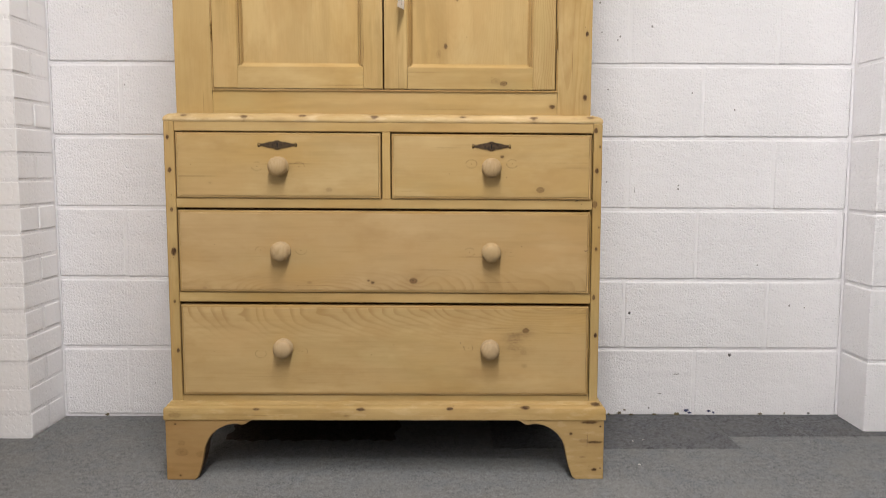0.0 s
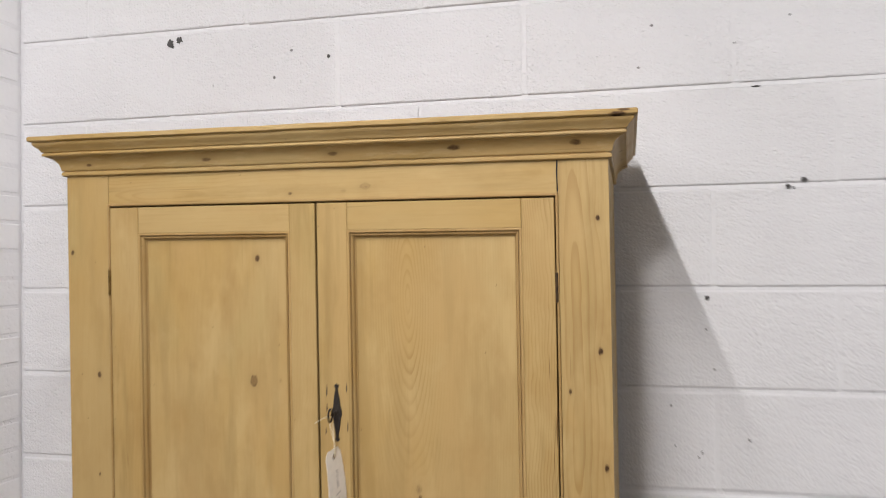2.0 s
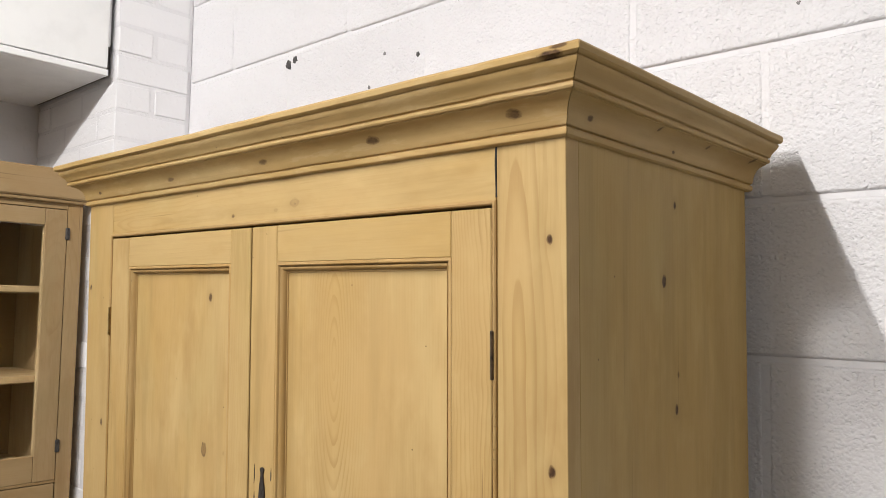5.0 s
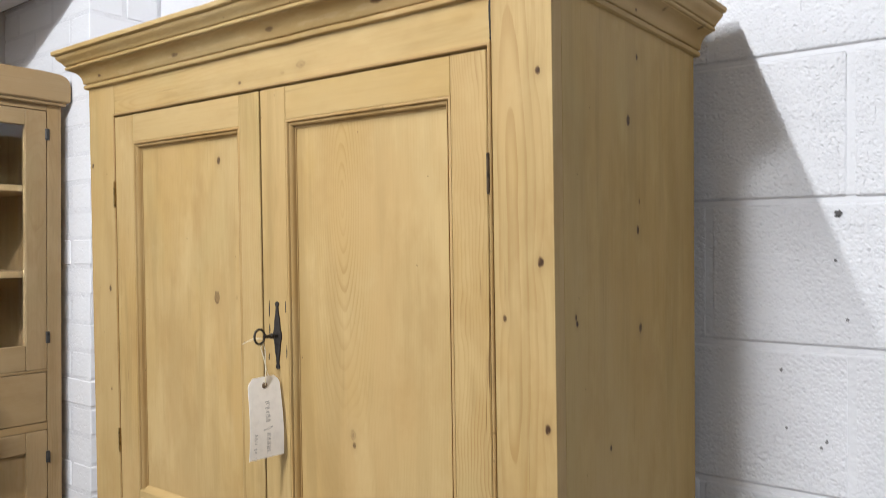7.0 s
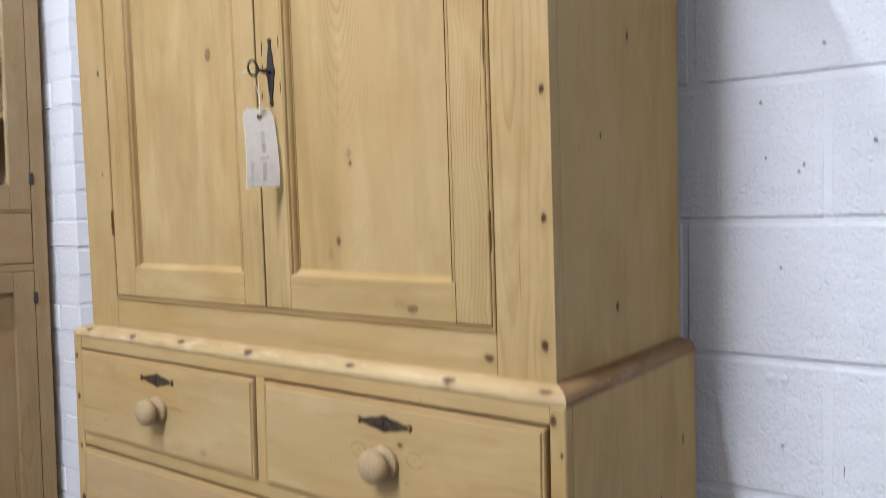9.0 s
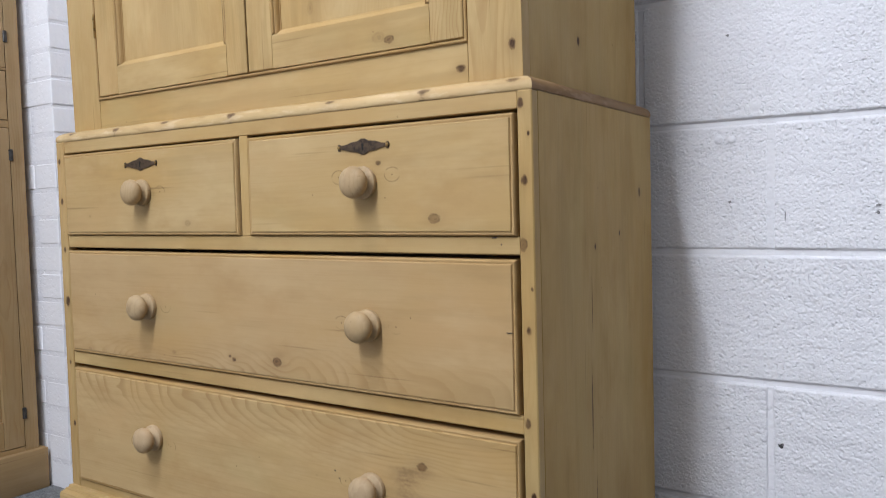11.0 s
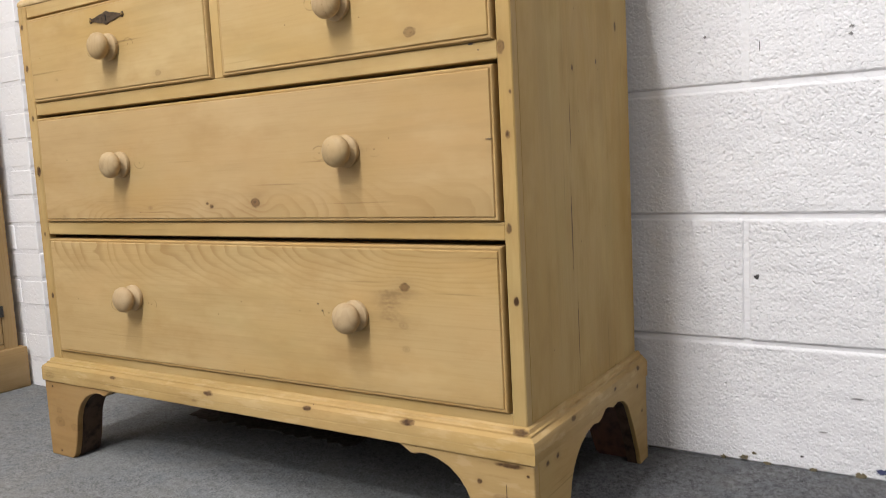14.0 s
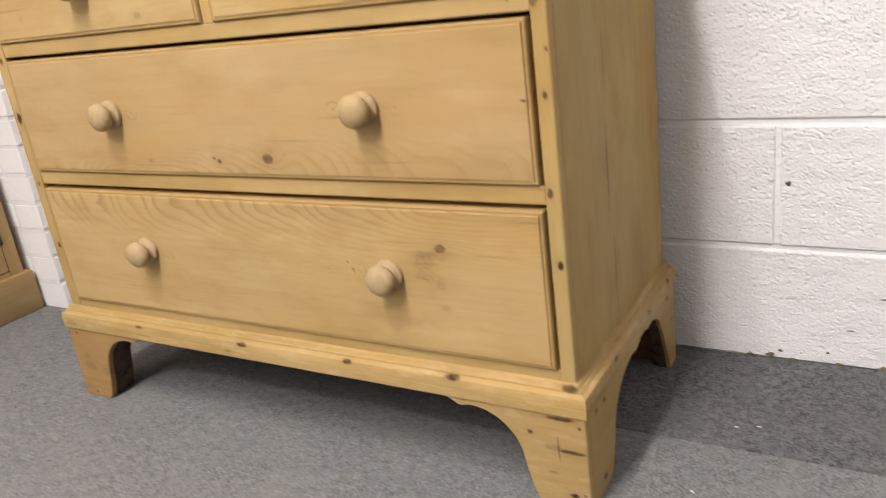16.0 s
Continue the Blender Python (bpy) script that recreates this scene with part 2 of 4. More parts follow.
    g.bump(g.add(g.mul(fibre, 0.5), g.mul(g.mul(summer, strength), -0.25), g.mul(smudge, 0.8), g.mul(spot, -0.5)), 0.25, 0.0012)
    return g.finish(colour, g.step(smudge, 0.3, 0.8, 0.46, 0.64), 0.0, 0.17)


def plain(name, colour, rough, metal=0.0, mottle=0.25, grain=60.0, relief=0.1):
    """A small thing's surface: one colour with mottling and fine relief."""
    g = Nodes(name)
    x, y, z = g.coords()
    spots = g.noise(g.vec(x, y, z), grain, 4.0, 0.6)
    worn = tuple(c * (1 - mottle * 1.6) for c in colour)
    g.bump(spots, relief, 0.001)
    return g.finish(g.mix(g.step(spots, 0.4, 0.75), colour, worn), g.step(spots, 0.3, 0.8, rough * 0.8, min(1.0, rough * 1.25)), metal)


def painted(name, colour, lump, relief, soil=0.5):
    """White masonry paint over a rough surface. lump: size of the lumps in metres; relief: depth of the relief."""
    g = Nodes(name)
    geo = g.tree.nodes.new("ShaderNodeNewGeometry").outputs["Position"]
    sep = g.tree.nodes.new("ShaderNodeSeparateXYZ")
    g.put(sep.inputs[0], geo)
    lumps = g.step(g.noise(geo, 0.62 / lump, 2.0, 0.5), 0.26, 0.64)
    grain = g.noise(geo, 1.9 / lump, 3.0, 0.6)
    holes = g.noise(geo, 0.9 / lump, 1.0, 0.4)
    patch = g.noise(geo, 6.0, 3.0, 0.5)
    broad = g.noise(geo, 1.3, 3.0, 0.55)
    rough_here = g.step(patch, 0.36, 0.64, 0.55, 1.0)
    pits = g.mul(g.step(holes, 0.60, 0.72), rough_here)
    away, pick = g.dots(g.add(sep.outputs[0], sep.outputs[1]), sep.outputs[2], 0.55 / lump)
    bead = g.mul(g.step(away, 0.75 * lump, 0.15 * lump), g.step(pick, 0.25, 0.75, -1.0, 0.9))
    swell = g.noise(g.vec(g.mul(sep.outputs[0], 0.6), sep.outputs[1], sep.outputs[2]), 0.115 / lump, 2.0, 0.5)
    height = g.add(g.mul(g.step(swell, 0.30, 0.70), 0.5), g.mul(bead, 0.26), g.mul(g.mul(lumps, rough_here), 0.30), g.mul(g.mul(grain, rough_here), 0.30), g.mul(pits, -0.5))
    dents = g.noise(g.vec(g.mul(sep.outputs[0], 0.8), sep.outputs[1], sep.outputs[2]), 0.34 / lump, 2.0, 0.5)
    height = g.add(height, g.mul(g.step(dents, 0.36, 0.24), -0.45))
    tone = g.mix(g.step(broad, 0.45, 0.75, 0.0, 0.6), colour, tuple(c * k for c, k in zip(colour, (0.94, 0.935, 0.92))))
    tone = g.mix(g.mul(g.random(), 0.22), tone, tuple(c * 0.92 for c in colour))
    crumbs = g.noise(geo, 170.0, 2.0, 0.5)
    tone = g.mix(g.mul(g.step(crumbs, 0.775, 0.80), g.step(patch, 0.45, 0.65, 0.0, soil)), tone, (0.34, 0.31, 0.29))
    g.bump(height, 0.8, relief)
    return g.finish(tone, 0.6, 0.0, 0.35)


def carpet(name, colour, contrast):
    """Short cut pile: fine speckle, soft clumps, cooler and warmer worn patches."""
    g = Nodes(name)
    geo = g.tree.nodes.new("ShaderNodeNewGeometry").outputs["Position"]
    tufts = g.noise(geo, 210.0, 6.0, 0.85)
    clumps = g.noise(geo, 60.0, 5.0, 0.75)
    traffic = g.noise(geo, 6.0, 5.0, 0.68)
    tint = g.noise(geo, 15.0, 5.0, 0.7)
    lint = g.noise(geo, 330.0, 1.0, 0.5)
    dark = tuple(c * (1 - contrast) for c in colour)
    pale = tuple(c * (1 + contrast * 1.1) for c in colour)
    speck = g.m("MULTIPLY_ADD", g.m("SUBTRACT", tufts, 0.5), 4.4, 0.5)
    speck = g.add(speck, g.mul(g.m("SUBTRACT", clumps, 0.5), 2.0))
    tone = g.mix(g.m("MINIMUM", g.m("MAXIMUM", speck, 0.0), 1.0), dark, pale)
    tone = g.mix(g.step(tint, 0.46, 0.64, 0.0, 0.32), tone, tuple(c * k for c, k in zip(colour, (0.88, 0.96, 1.06))))
    tone = g.mix(g.step(tint, 0.46, 0.32, 0.0, 0.34), tone, tuple(c * k for c, k in zip(colour, (1.08, 1.03, 0.96))))
    tone = g.mix(g.step(traffic, 0.42, 0.66, 0.0, 0.36), tone, tuple(c * k for c, k in zip(colour, (1.30, 1.27, 1.20))))
    tone = g.mix(g.step(lint, 0.80, 0.83, 0.0, 0.5), tone, (0.42, 0.42, 0.40))
    g.bump(g.add(tufts, g.mul(clumps, 0.6)), 0.5, 0.003)
    return g.finish(tone, 0.95, 0.0, 0.1)


WHITE = (0.85, 0.842, 0.860)
BLOCK = painted("painted_block", WHITE, 0.0046, 0.0039)
BRICK = painted("painted_brick", (0.89, 0.883, 0.898), 0.010, 0.0011, 0.3)
MORTAR = painted("painted_mortar", (0.84, 0.832, 0.850), 0.010, 0.0022, 0.3)
PLASTER = painted("painted_plaster", (0.81, 0.805, 0.818), 0.02, 0.001, 0.2)
# For the unseen ceiling and walls: dark only to weaken bounced light.
FAR = painted("dark_unseen_wall", (0.12, 0.105, 0.09), 0.02, 0.001, 0.2)
CARPET = carpet("grey_carpet", (0.176, 0.180, 0.181), 0.52)
CARPET_DARK = carpet("darker_grey_carpet", (0.116, 0.117, 0.122), 0.62)
CARPET_BROWN = carpet("dark_brown_carpet", (0.080, 0.067, 0.060), 0.6)
BRASS = plain("aged_brass", (0.080, 0.050, 0.026), 0.45, 0.5, 0.5, 160.0, 0.10)
GILT = plain("bright_brass", (0.34, 0.22, 0.08), 0.35, 0.9, 0.4, 120.0, 0.1)
IRON = plain("black_iron", (0.030, 0.022, 0.017), 0.55, 0.3, 0.3, 200.0, 0.3)
STEEL = plain("dull_steel", (0.10, 0.095, 0.09), 0.5, 0.8, 0.3, 200.0, 0.2)
BLACK = plain("keyhole_black", (0.008, 0.007, 0.006), 0.9)
PAPER = plain("manila_card", (0.88, 0.835, 0.775), 0.8, 0.0, 0.05, 90.0, 0.1)
INK = plain("ball_pen_ink", (0.15, 0.15, 0.16), 0.6)
STRING = plain("cotton_string", (0.72, 0.63, 0.45), 0.9)
EYELET = plain("card_eyelet", (0.22, 0.15, 0.09), 0.7)
SATIN = plain("white_satin_paint", (0.88, 0.88, 0.87), 0.4, 0.0, 0.04, 12.0, 0.04)
PLUG = plain("dark_plug", (0.085, 0.08, 0.078), 0.8)
PIT = plain("grey_pit", (0.30, 0.29, 0.29), 0.9, 0.0, 0.4, 200.0, 0.4)
FLAKE = plain("bare_mortar", (0.20, 0.165, 0.10), 0.9, 0.0, 0.5, 150.0, 0.5)
BLUE = plain("blue_paint_trace", (0.06, 0.07, 0.16), 0.8, 0.0, 0.4, 200.0, 0.3)
RED = plain("red_stained_wood", (0.11, 0.036, 0.016), 0.5, 0.0, 0.4, 60.0, 0.2)
# Dark unfinished wood; its depth also carries the shade under the chest.
DARK_SHADED = plain("dark_shaded_unfinished_wood", (0.080, 0.041, 0.021), 0.7, 0.0, 0.5, 45.0, 0.3)
KNOB = pine("knob_wood", "y", "z", pale=(0.430, 0.318, 0.182), late=(0.31, 0.21, 0.115), figure=0.6, spacing=0.0045, heart=0.0, focus=1.0, even=0.4, dirt=0.6)

UPRIGHT = pine("pine_upright", "z", "y", seed=1.3)
LEVEL = pine("pine_level", "x", "y", seed=3.7)
RAW = pine("unfinished_pine", "x", "z", seed=6.6, pale=(0.16, 0.085, 0.035), late=(0.11, 0.055, 0.02))
GRIMY = pine("grimy_pine", "x", "y", seed=7.1, pale=(0.37, 0.24, 0.098), late=(0.27, 0.16, 0.06))
GRIMY_UP = pine("grimy_pine_upright", "z", "y", seed=7.4, pale=(0.395, 0.258, 0.104), late=(0.28, 0.165, 0.064))
GRIMY_SIDE = pine("grimy_pine_side", "y", "x", seed=7.9, pale=(0.25, 0.150, 0.064), late=(0.17, 0.09, 0.036), rub=0.6)


# ---- shapes ----
def soften(bm, angle=0.6):
    bm.normal_update()
    for face in bm.faces:
        face.smooth = True
    for edge in bm.edges:
        edge.smooth = len(edge.link_faces) == 2 and edge.calc_face_angle(0.0) < angle


def to_mesh(name, bm, material, smooth=True):
    bmesh.ops.recalc_face_normals(bm, faces=bm.faces)
    if smooth:
        soften(bm)
    me = bpy.data.meshes.new(name)
    bm.to_mesh(me)
    bm.free()
    me.materials.append(material)
    return me


def hang(ob, parent):
    """Makes ob a part of parent and keeps its place in the world."""
    ob.parent = parent
    ob.matrix_parent_inverse = Matrix.Translation(-parent.location) if parent.data is None else Matrix.Identity(4)
    return ob


LEAN = []  # while set, (back, foot, growth): fronts of parts come forward with height
SAG = []  # while set, a function of height: how far the parts dip towards +x


def part(name, bm, material, parent, label=""):
    for back, foot, growth in LEAN:
        for v in bm.verts:
            v.co.y = back + (v.co.y - back) * (1 + growth * (v.co.z - foot))
    for dip in SAG:
        for v in bm.verts:
            v.co.z -= v.co.x * dip(v.co.z)
    ob = hang(new(name, to_mesh(name, bm, material)), parent)
    return tagged(ob, label=label) if label else ob


def repeat(name, me, parent, place, turn=(0, 0, 0)):
    """One more part on a shared mesh."""
    ob = hang(new(name, me), parent)
    ob.location, ob.rotation_euler = place, turn
    return ob


def thing(name, place, label, category, group="", kind=""):
    ob = new(name)
    ob.location = place
    ob.empty_display_size = 0.1
    return tagged(ob, label, category, group, kind)


def box(x0, x1, y0, y1, z0, z1, bevel=0.0015, segments=1, bm=None):
    bm = bm or bmesh.new()
    made = bmesh.ops.create_cube(bm, size=1.0, matrix=Matrix.LocRotScale(((x0 + x1) / 2, (y0 + y1) / 2, (z0 + z1) / 2), None, (abs(x1 - x0), abs(y1 - y0), abs(z1 - z0))))
    if bevel:
        edges = list({e for v in made["verts"] for e in v.link_edges})
        bmesh.ops.bevel(bm, geom=edges, offset=bevel, segments=segments, affect="EDGES", profile=0.5)
    return bm


def slab(outline, low, high, to3d, bevel=0.0):
    """An outline in two axes, given a thickness along the third."""
    bm = bmesh.new()
    rings = [[bm.verts.new(to3d(u, v, w)) for u, v in outline] for w in (low, high)]
    caps = [bm.faces.new(ring) for ring in rings]
    for n in range(len(outline)):
        k = (n + 1) % len(outline)
        bm.faces.new((rings[0][n], rings[0][k], rings[1][k], rings[1][n]))
    bmesh.ops.recalc_face_normals(bm, faces=bm.faces)
    if bevel:
        bmesh.ops.bevel(bm, geom=list({e for f in caps for e in f.edges}), offset=bevel, segments=1, affect="EDGES")
    return bm


def offset(path, d):
    """The open path, moved by d to its right."""
    out = []
    dirs = [(Vector(b) - Vector(a)).normalized() for a, b in zip(path, path[1:])]
    for n, p in enumerate(path):
        near = [dirs[k] for k in (n - 1, n) if 0 <= k < len(dirs)]
        sides = [Vector((v.y, -v.x)) for v in near]
        side = sides[0] if len(sides) == 1 else (sides[0] + sides[1]) / (1 + sides[0].dot(sides[1]))
        out.append(Vector(p) + side * d)
    return out


def sweep(path, profile, to3d):
    """A moulding: the closed profile of (outward, up) carried along the path, with mitred corners."""
    bm = bmesh.new()
    rows = [[bm.verts.new(to3d(p.x, p.y, up)) for p in offset(path, out)] for out, up in profile]
    for a, b in zip(rows, rows[1:] + rows[:1]):
        for n in range(len(path) - 1):
            bm.faces.new((a[n], a[n + 1], b[n + 1], b[n]))
    bm.faces.new([row[0] for row in rows])
    bm.faces.new([row[-1] for row in reversed(rows)])
    return bm


def run(path, profile, to3d, n, rough=0.0005, pitch=0.03, gap=0.0):
    """The nth straight length of a mitred moulding, cut into short pieces and slightly worn."""
    bm = bmesh.new()
    ends = [(offset(path, out)[n], offset(path, out)[n + 1], up) for out, up in profile]
    count = max(1, int((Vector(path[n + 1]) - Vector(path[n])).length / pitch))
    trim = gap / (Vector(path[n + 1]) - Vector(path[n])).length
    rows = []
    for a, b, up in ends:
        row = []
        for k in range(count + 1):
            p = a.lerp(b, min(max(k / count, trim), 1 - trim))
            v = Vector(to3d(p.x, p.y, up))
            if 0 < k < count:
                v += rough * (noise.noise_vector(v * 14.0) + 0.7 * noise.noise_vector(v * 55.0))
            row.append(bm.verts.new(v))
        rows.append(row)
    for a, b in zip(rows, rows[1:] + rows[:1]):
        for k in range(count):
            bm.faces.new((a[k], a[k + 1], b[k + 1], b[k]))
    if n == 0 or gap:
        bm.faces.new([row[0] for row in rows])
    if n == len(path) - 2 or gap:
        bm.faces.new([row[-1] for row in reversed(rows)])
    return bm


def sweep_loop(corners, profile, to3d):
    """A moulding round a closed rectangle, given by its corners in turn; outward is into it."""
    bm = bmesh.new()
    n = len(corners)
    wrapped = [corners[-1], *corners, corners[0]]
    rows = [[bm.verts.new(to3d(p.x, p.y, up)) for p in offset(wrapped, out)[1:-1]] for out, up in profile]
    for a, b in zip(rows, rows[1:] + rows[:1]):
        for k in range(n):
            j = (k + 1) % n
            bm.faces.new((a[k], a[j], b[j], b[k]))
    return bm


def lathe(profile, axis="y", steps=24, at=(0, 0, 0)):
    """A turned shape from (radius, height)."""
    bm = bmesh.new()
    rings = []
    for r, h in profile:
        ring = []
        for n in range(steps):
            a = 2 * math.pi * n / steps
            c, s = r * math.cos(a), r * math.sin(a)
            ring.append(bm.verts.new(Vector({"y": (c, h, s), "z": (c, s, h), "x": (h, c, s)}[axis]) + Vector(at)))
        rings.append(ring)
    for a, b in zip(rings, rings[1:]):
        for n in range(steps):
            k = (n + 1) % steps
            bm.faces.new((a[n], a[k], b[k], b[n]))
    bm.faces.new(rings[0])
    bm.faces.new(list(reversed(rings[-1])))
    return bm


def rod(points, radius, sides=8, closed=False):
    """A round bar or string along the points."""
    bm = bmesh.new()
    pts = [Vector(p) for p in points]
    rings = []
    for n, p in enumerate(pts):
        a = pts[n - 1] if n or closed else p
        b = pts[(n + 1) % len(pts)] if n + 1 < len(pts) or closed else p
        t = (b - a).normalized()
        u = t.cross(Vector((0.31, 0.2, 0.93))).normalized()
        v = t.cross(u)
        rings.append([bm.verts.new(p + radius * (math.cos(6.2832 * k / sides) * u + math.sin(6.2832 * k / sides) * v)) for k in range(sides)])
    for a, b in zip(rings, rings[1:] + (rings[:1] if closed else [])):
        for k in range(sides):
            j = (k + 1) % sides
            bm.faces.new((a[k], a[j], b[j], b[k]))
    if not closed:
        bm.faces.new(rings[0])
        bm.faces.new(list(reversed(rings[-1])))
    return bm


def stepped(x0, x1, z0, z1, rings, to3d=lambda u, v, w: (u, w, v)):
    """A board whose edge steps in: rings of (inset, depth), from the back to the face."""
    bm = bmesh.new()
    loops = [[bm.verts.new(to3d(u, v, w)) for u, v in ((x0 + i, z0 + i), (x1 - i, z0 + i), (x1 - i, z1 - i), (x0 + i, z1 - i))] for i, w in rings]
    for a, b in zip(loops, loops[1:]):
        for n in range(4):
            k = (n + 1) % 4
            bm.faces.new((a[n], a[k], b[k], b[n]))
    bm.faces.new(loops[0])
    bm.faces.new(loops[-1])
    return bm


def flat_front(u, v, w):
    return (u, w, v)


def flat_side(u, v, w):
    return (w, u, v)


def flat_plan(u, v, w):
    return (u, v, w)


# ---- the room ----
def structure(name, bm, material, label, category):
    return tagged(new(name, to_mesh(name, bm, material)), label, category, "", "structure")


LEFT, RIGHT, REAR, TOP = -1.61, 6.6, -7.2, 3.08
PIER_X, PIER_Y = -1.088, -0.213
STUB_X, STUB_Y = 1.452, -0.167
COURSE, BED = 0.228, 0.0777

floor = structure("floor", box(LEFT - 0.2, RIGHT + 0.2, REAR - 0.2, 0.2, -0.1, 0.0, 0), CARPET, "mid-grey speckled carpet floor of the showroom", "floor")
ceiling = structure("ceiling", box(LEFT - 0.2, RIGHT + 0.2, REAR - 0.2, 0.2, TOP, TOP + 0.1, 0), FAR, "unseen showroom ceiling, coloured dark to cut bounce light", "ceiling")
wall_back = structure("wall_back", box(LEFT - 0.2, RIGHT + 0.2, 0.0062, 0.2, 0.0, TOP, 0), MORTAR, "white-painted concrete block wall with raked joints", "wall")
wall_left = structure("wall_left", box(LEFT - 0.2, LEFT, REAR, 0.0, 0.0, TOP, 0), PLASTER, "plain white-painted side wall", "wall")
wall_right = structure("wall_right", box(RIGHT, RIGHT + 0.2, REAR, 0.0, 0.0, TOP, 0), FAR, "unseen side wall across the showroom, coloured dark against bounce light", "wall")
wall_front = structure("wall_front", box(LEFT - 0.2, RIGHT + 0.2, REAR - 0.2, REAR, 0.0, TOP, 0), FAR, "unseen wall at the far end of the showroom, coloured dark against bounce light", "wall")
brick_pier = structure("brick_pier", box(LEFT - 0.02, PIER_X - 0.0019, PIER_Y + 0.0019, 0.004, 0.0, TOP, 0), MORTAR, "white-painted brick pier in the corner", "pier")
block_pier = structure("block_pier", box(STUB_X + 0.006, 1.95, STUB_Y + 0.006, 0.004, 0.0, TOP, 0), MORTAR, "white-painted block pier beside the wall", "pier")

# ---- the tall cupboard and the chest it stands on ----
KNOB_ME = to_mesh("knob", lathe([(0.0212, 0.001), (0.0240, -0.0012), (0.0247, -0.0040), (0.0242, -0.0076), (0.0220, -0.0096), (0.0165, -0.0106), (0.0142, -0.0128), (0.0148, -0.0150), (0.0180, -0.0168), (0.0215, -0.0192), (0.0236, -0.0235), (0.0240, -0.0275), (0.0225, -0.0322), (0.0185, -0.0360), (0.0120, -0.0386), (0.0050, -0.0396), (0.0010, -0.0398)], "y", 32), KNOB)


def plate_outline(long, high):
    """Half-heights along a lock plate, mirrored to a closed outline with scrolled ends."""
    half = [(0.0, 1.0), (0.07, 0.98), (0.14, 0.84), (0.22, 0.70), (0.32, 0.66), (0.44, 0.60), (0.56, 0.48), (0.67, 0.34), (0.78, 0.27), (0.86, 0.25), (0.90, 0.42), (0.955, 0.45), (1.0, 0.12)]
    top = [(-u * long, v * high) for u, v in reversed(half)] + [(u * long, v * high) for u, v in half[1:]]
    return top + [(u, -v) for u, v in reversed(top)]


def keyhole(parent, x, y, z, size):
    outline = [(size * 0.5 * math.cos(a), size * 0.55 + size * 0.5 * math.sin(a)) for a in [radians(d) for d in range(-60, 241, 25)]] + [(-size * 0.30, -size * 1.2), (size * 0.30, -size * 1.2)]
    part("keyhole", slab([(x + u, z + v) for u, v in outline], y, y + 0.001, flat_front), BLACK, parent, "dark keyhole")


def chest_of_drawers():
    root = thing("chest_of_drawers", (0, -0.28, 0), "stripped pine chest of four drawers on shaped bracket feet", "chest of drawers")
    fx, back, base_back = 0.5545, -0.058, -0.047
    SAG.append(lambda z: 0.0065 * min(1.0, max(0.0, z) / 0.45))
    edge_knots = {1: [(0.542, 0.804, 0.007, 0.8), (0.538, 0.719, 0.009, 0.8), (0.544, 0.604, 0.006, 0.7), (0.540, 0.479, 0.007, 0.6), (0.546, 0.380, 0.006, 0.9), (0.538, 0.905, 0.007, 0.9), (0.549, 0.865, 0.003, 0.8), (0.550, 0.66, 0.003, 0.6)],
                  -1: [(-0.542, 0.807, 0.007, 0.8), (-0.538, 0.599, 0.010, 0.9), (-0.540, 0.707, 0.006, 0.7), (-0.536, 0.341, 0.006, 0.8), (-0.545, 0.89, 0.006, 0.8), (-0.54, 0.47, 0.005, 0.6)]}
    side_knots = {1: [(-0.335, 0.46, 0.0035, 0.55, 26), (-0.322, 0.30, 0.002, 0.6, 40), (-0.330, 0.62, 0.002, 0.5, 30), (-0.314, 0.706, 0.005, 0.7), (-0.118, 0.790, 0.008, 0.6), (-0.214, 0.723, 0.004, 0.7)], -1: []}
    for s, word in ((1, "right"), (-1, "left")):
        wood = pine(f"chest_side_{word}", "z", "x", side_knots[s], seed=11.0 + s, heart=-0.28, tilt=0.06, figure=0.35, streak=0.4, crack=0.5, dirt=0.38, pale=(0.440, 0.305, 0.114))
        part("side_panel", box(s * (fx - 0.026), s * fx, -0.4985, back, 0.16, 0.926, 0.0006), wood, root)
        edge = pine(f"chest_edge_{word}", "z", "y", edge_knots[s], seed=14.0 + s, heart=s * 0.5, tilt=0.02, figure=0.4)
        part("front_edge", box(s * (fx - (0.0218 if s > 0 else 0.026)), s * (fx + 0.0003), -0.5168, -0.4986, 0.16, 0.926, 0.0018), edge, root)
    part("back_panel", box(-0.53, 0.53, back - 0.012, back, 0.17, 0.926, 0), RAW, root)
    # Underside coloured dark to hold down bounced light.
    part("bottom_panel", box(-0.528, 0.528, -0.5, back - 0.012, 0.165, 0.18, 0), DARK_SHADED, root)
    # Added board: keeps light off the wall from getting under the chest.
    part("back_rail", box(-0.44, 0.43, back - 0.016, back - 0.001, 0.022, 0.1645, 0.001), DARK_SHADED, root, "added dark board that blocks light under the back")
    # Worn flecks, plus the edge's highlights put into paler colour and rub.
    waist = pine("waist_wood", "x", "z", [(-0.510, -0.504, 0.0055, 0.66), (-0.512, -0.352, 0.0055, 0.66), (-0.510, -0.204, 0.006, 0.66), (-0.512, -0.022, 0.006, 0.66), (-0.510, 0.202, 0.0055, 0.66), (-0.512, 0.381, 0.006, 0.6), (-0.510, 0.525, 0.006, 0.6)], seed=4.4, figure=0.3, stretch=2.6, rub=0.5, pale=(0.49, 0.355, 0.170), dirt=0.3)
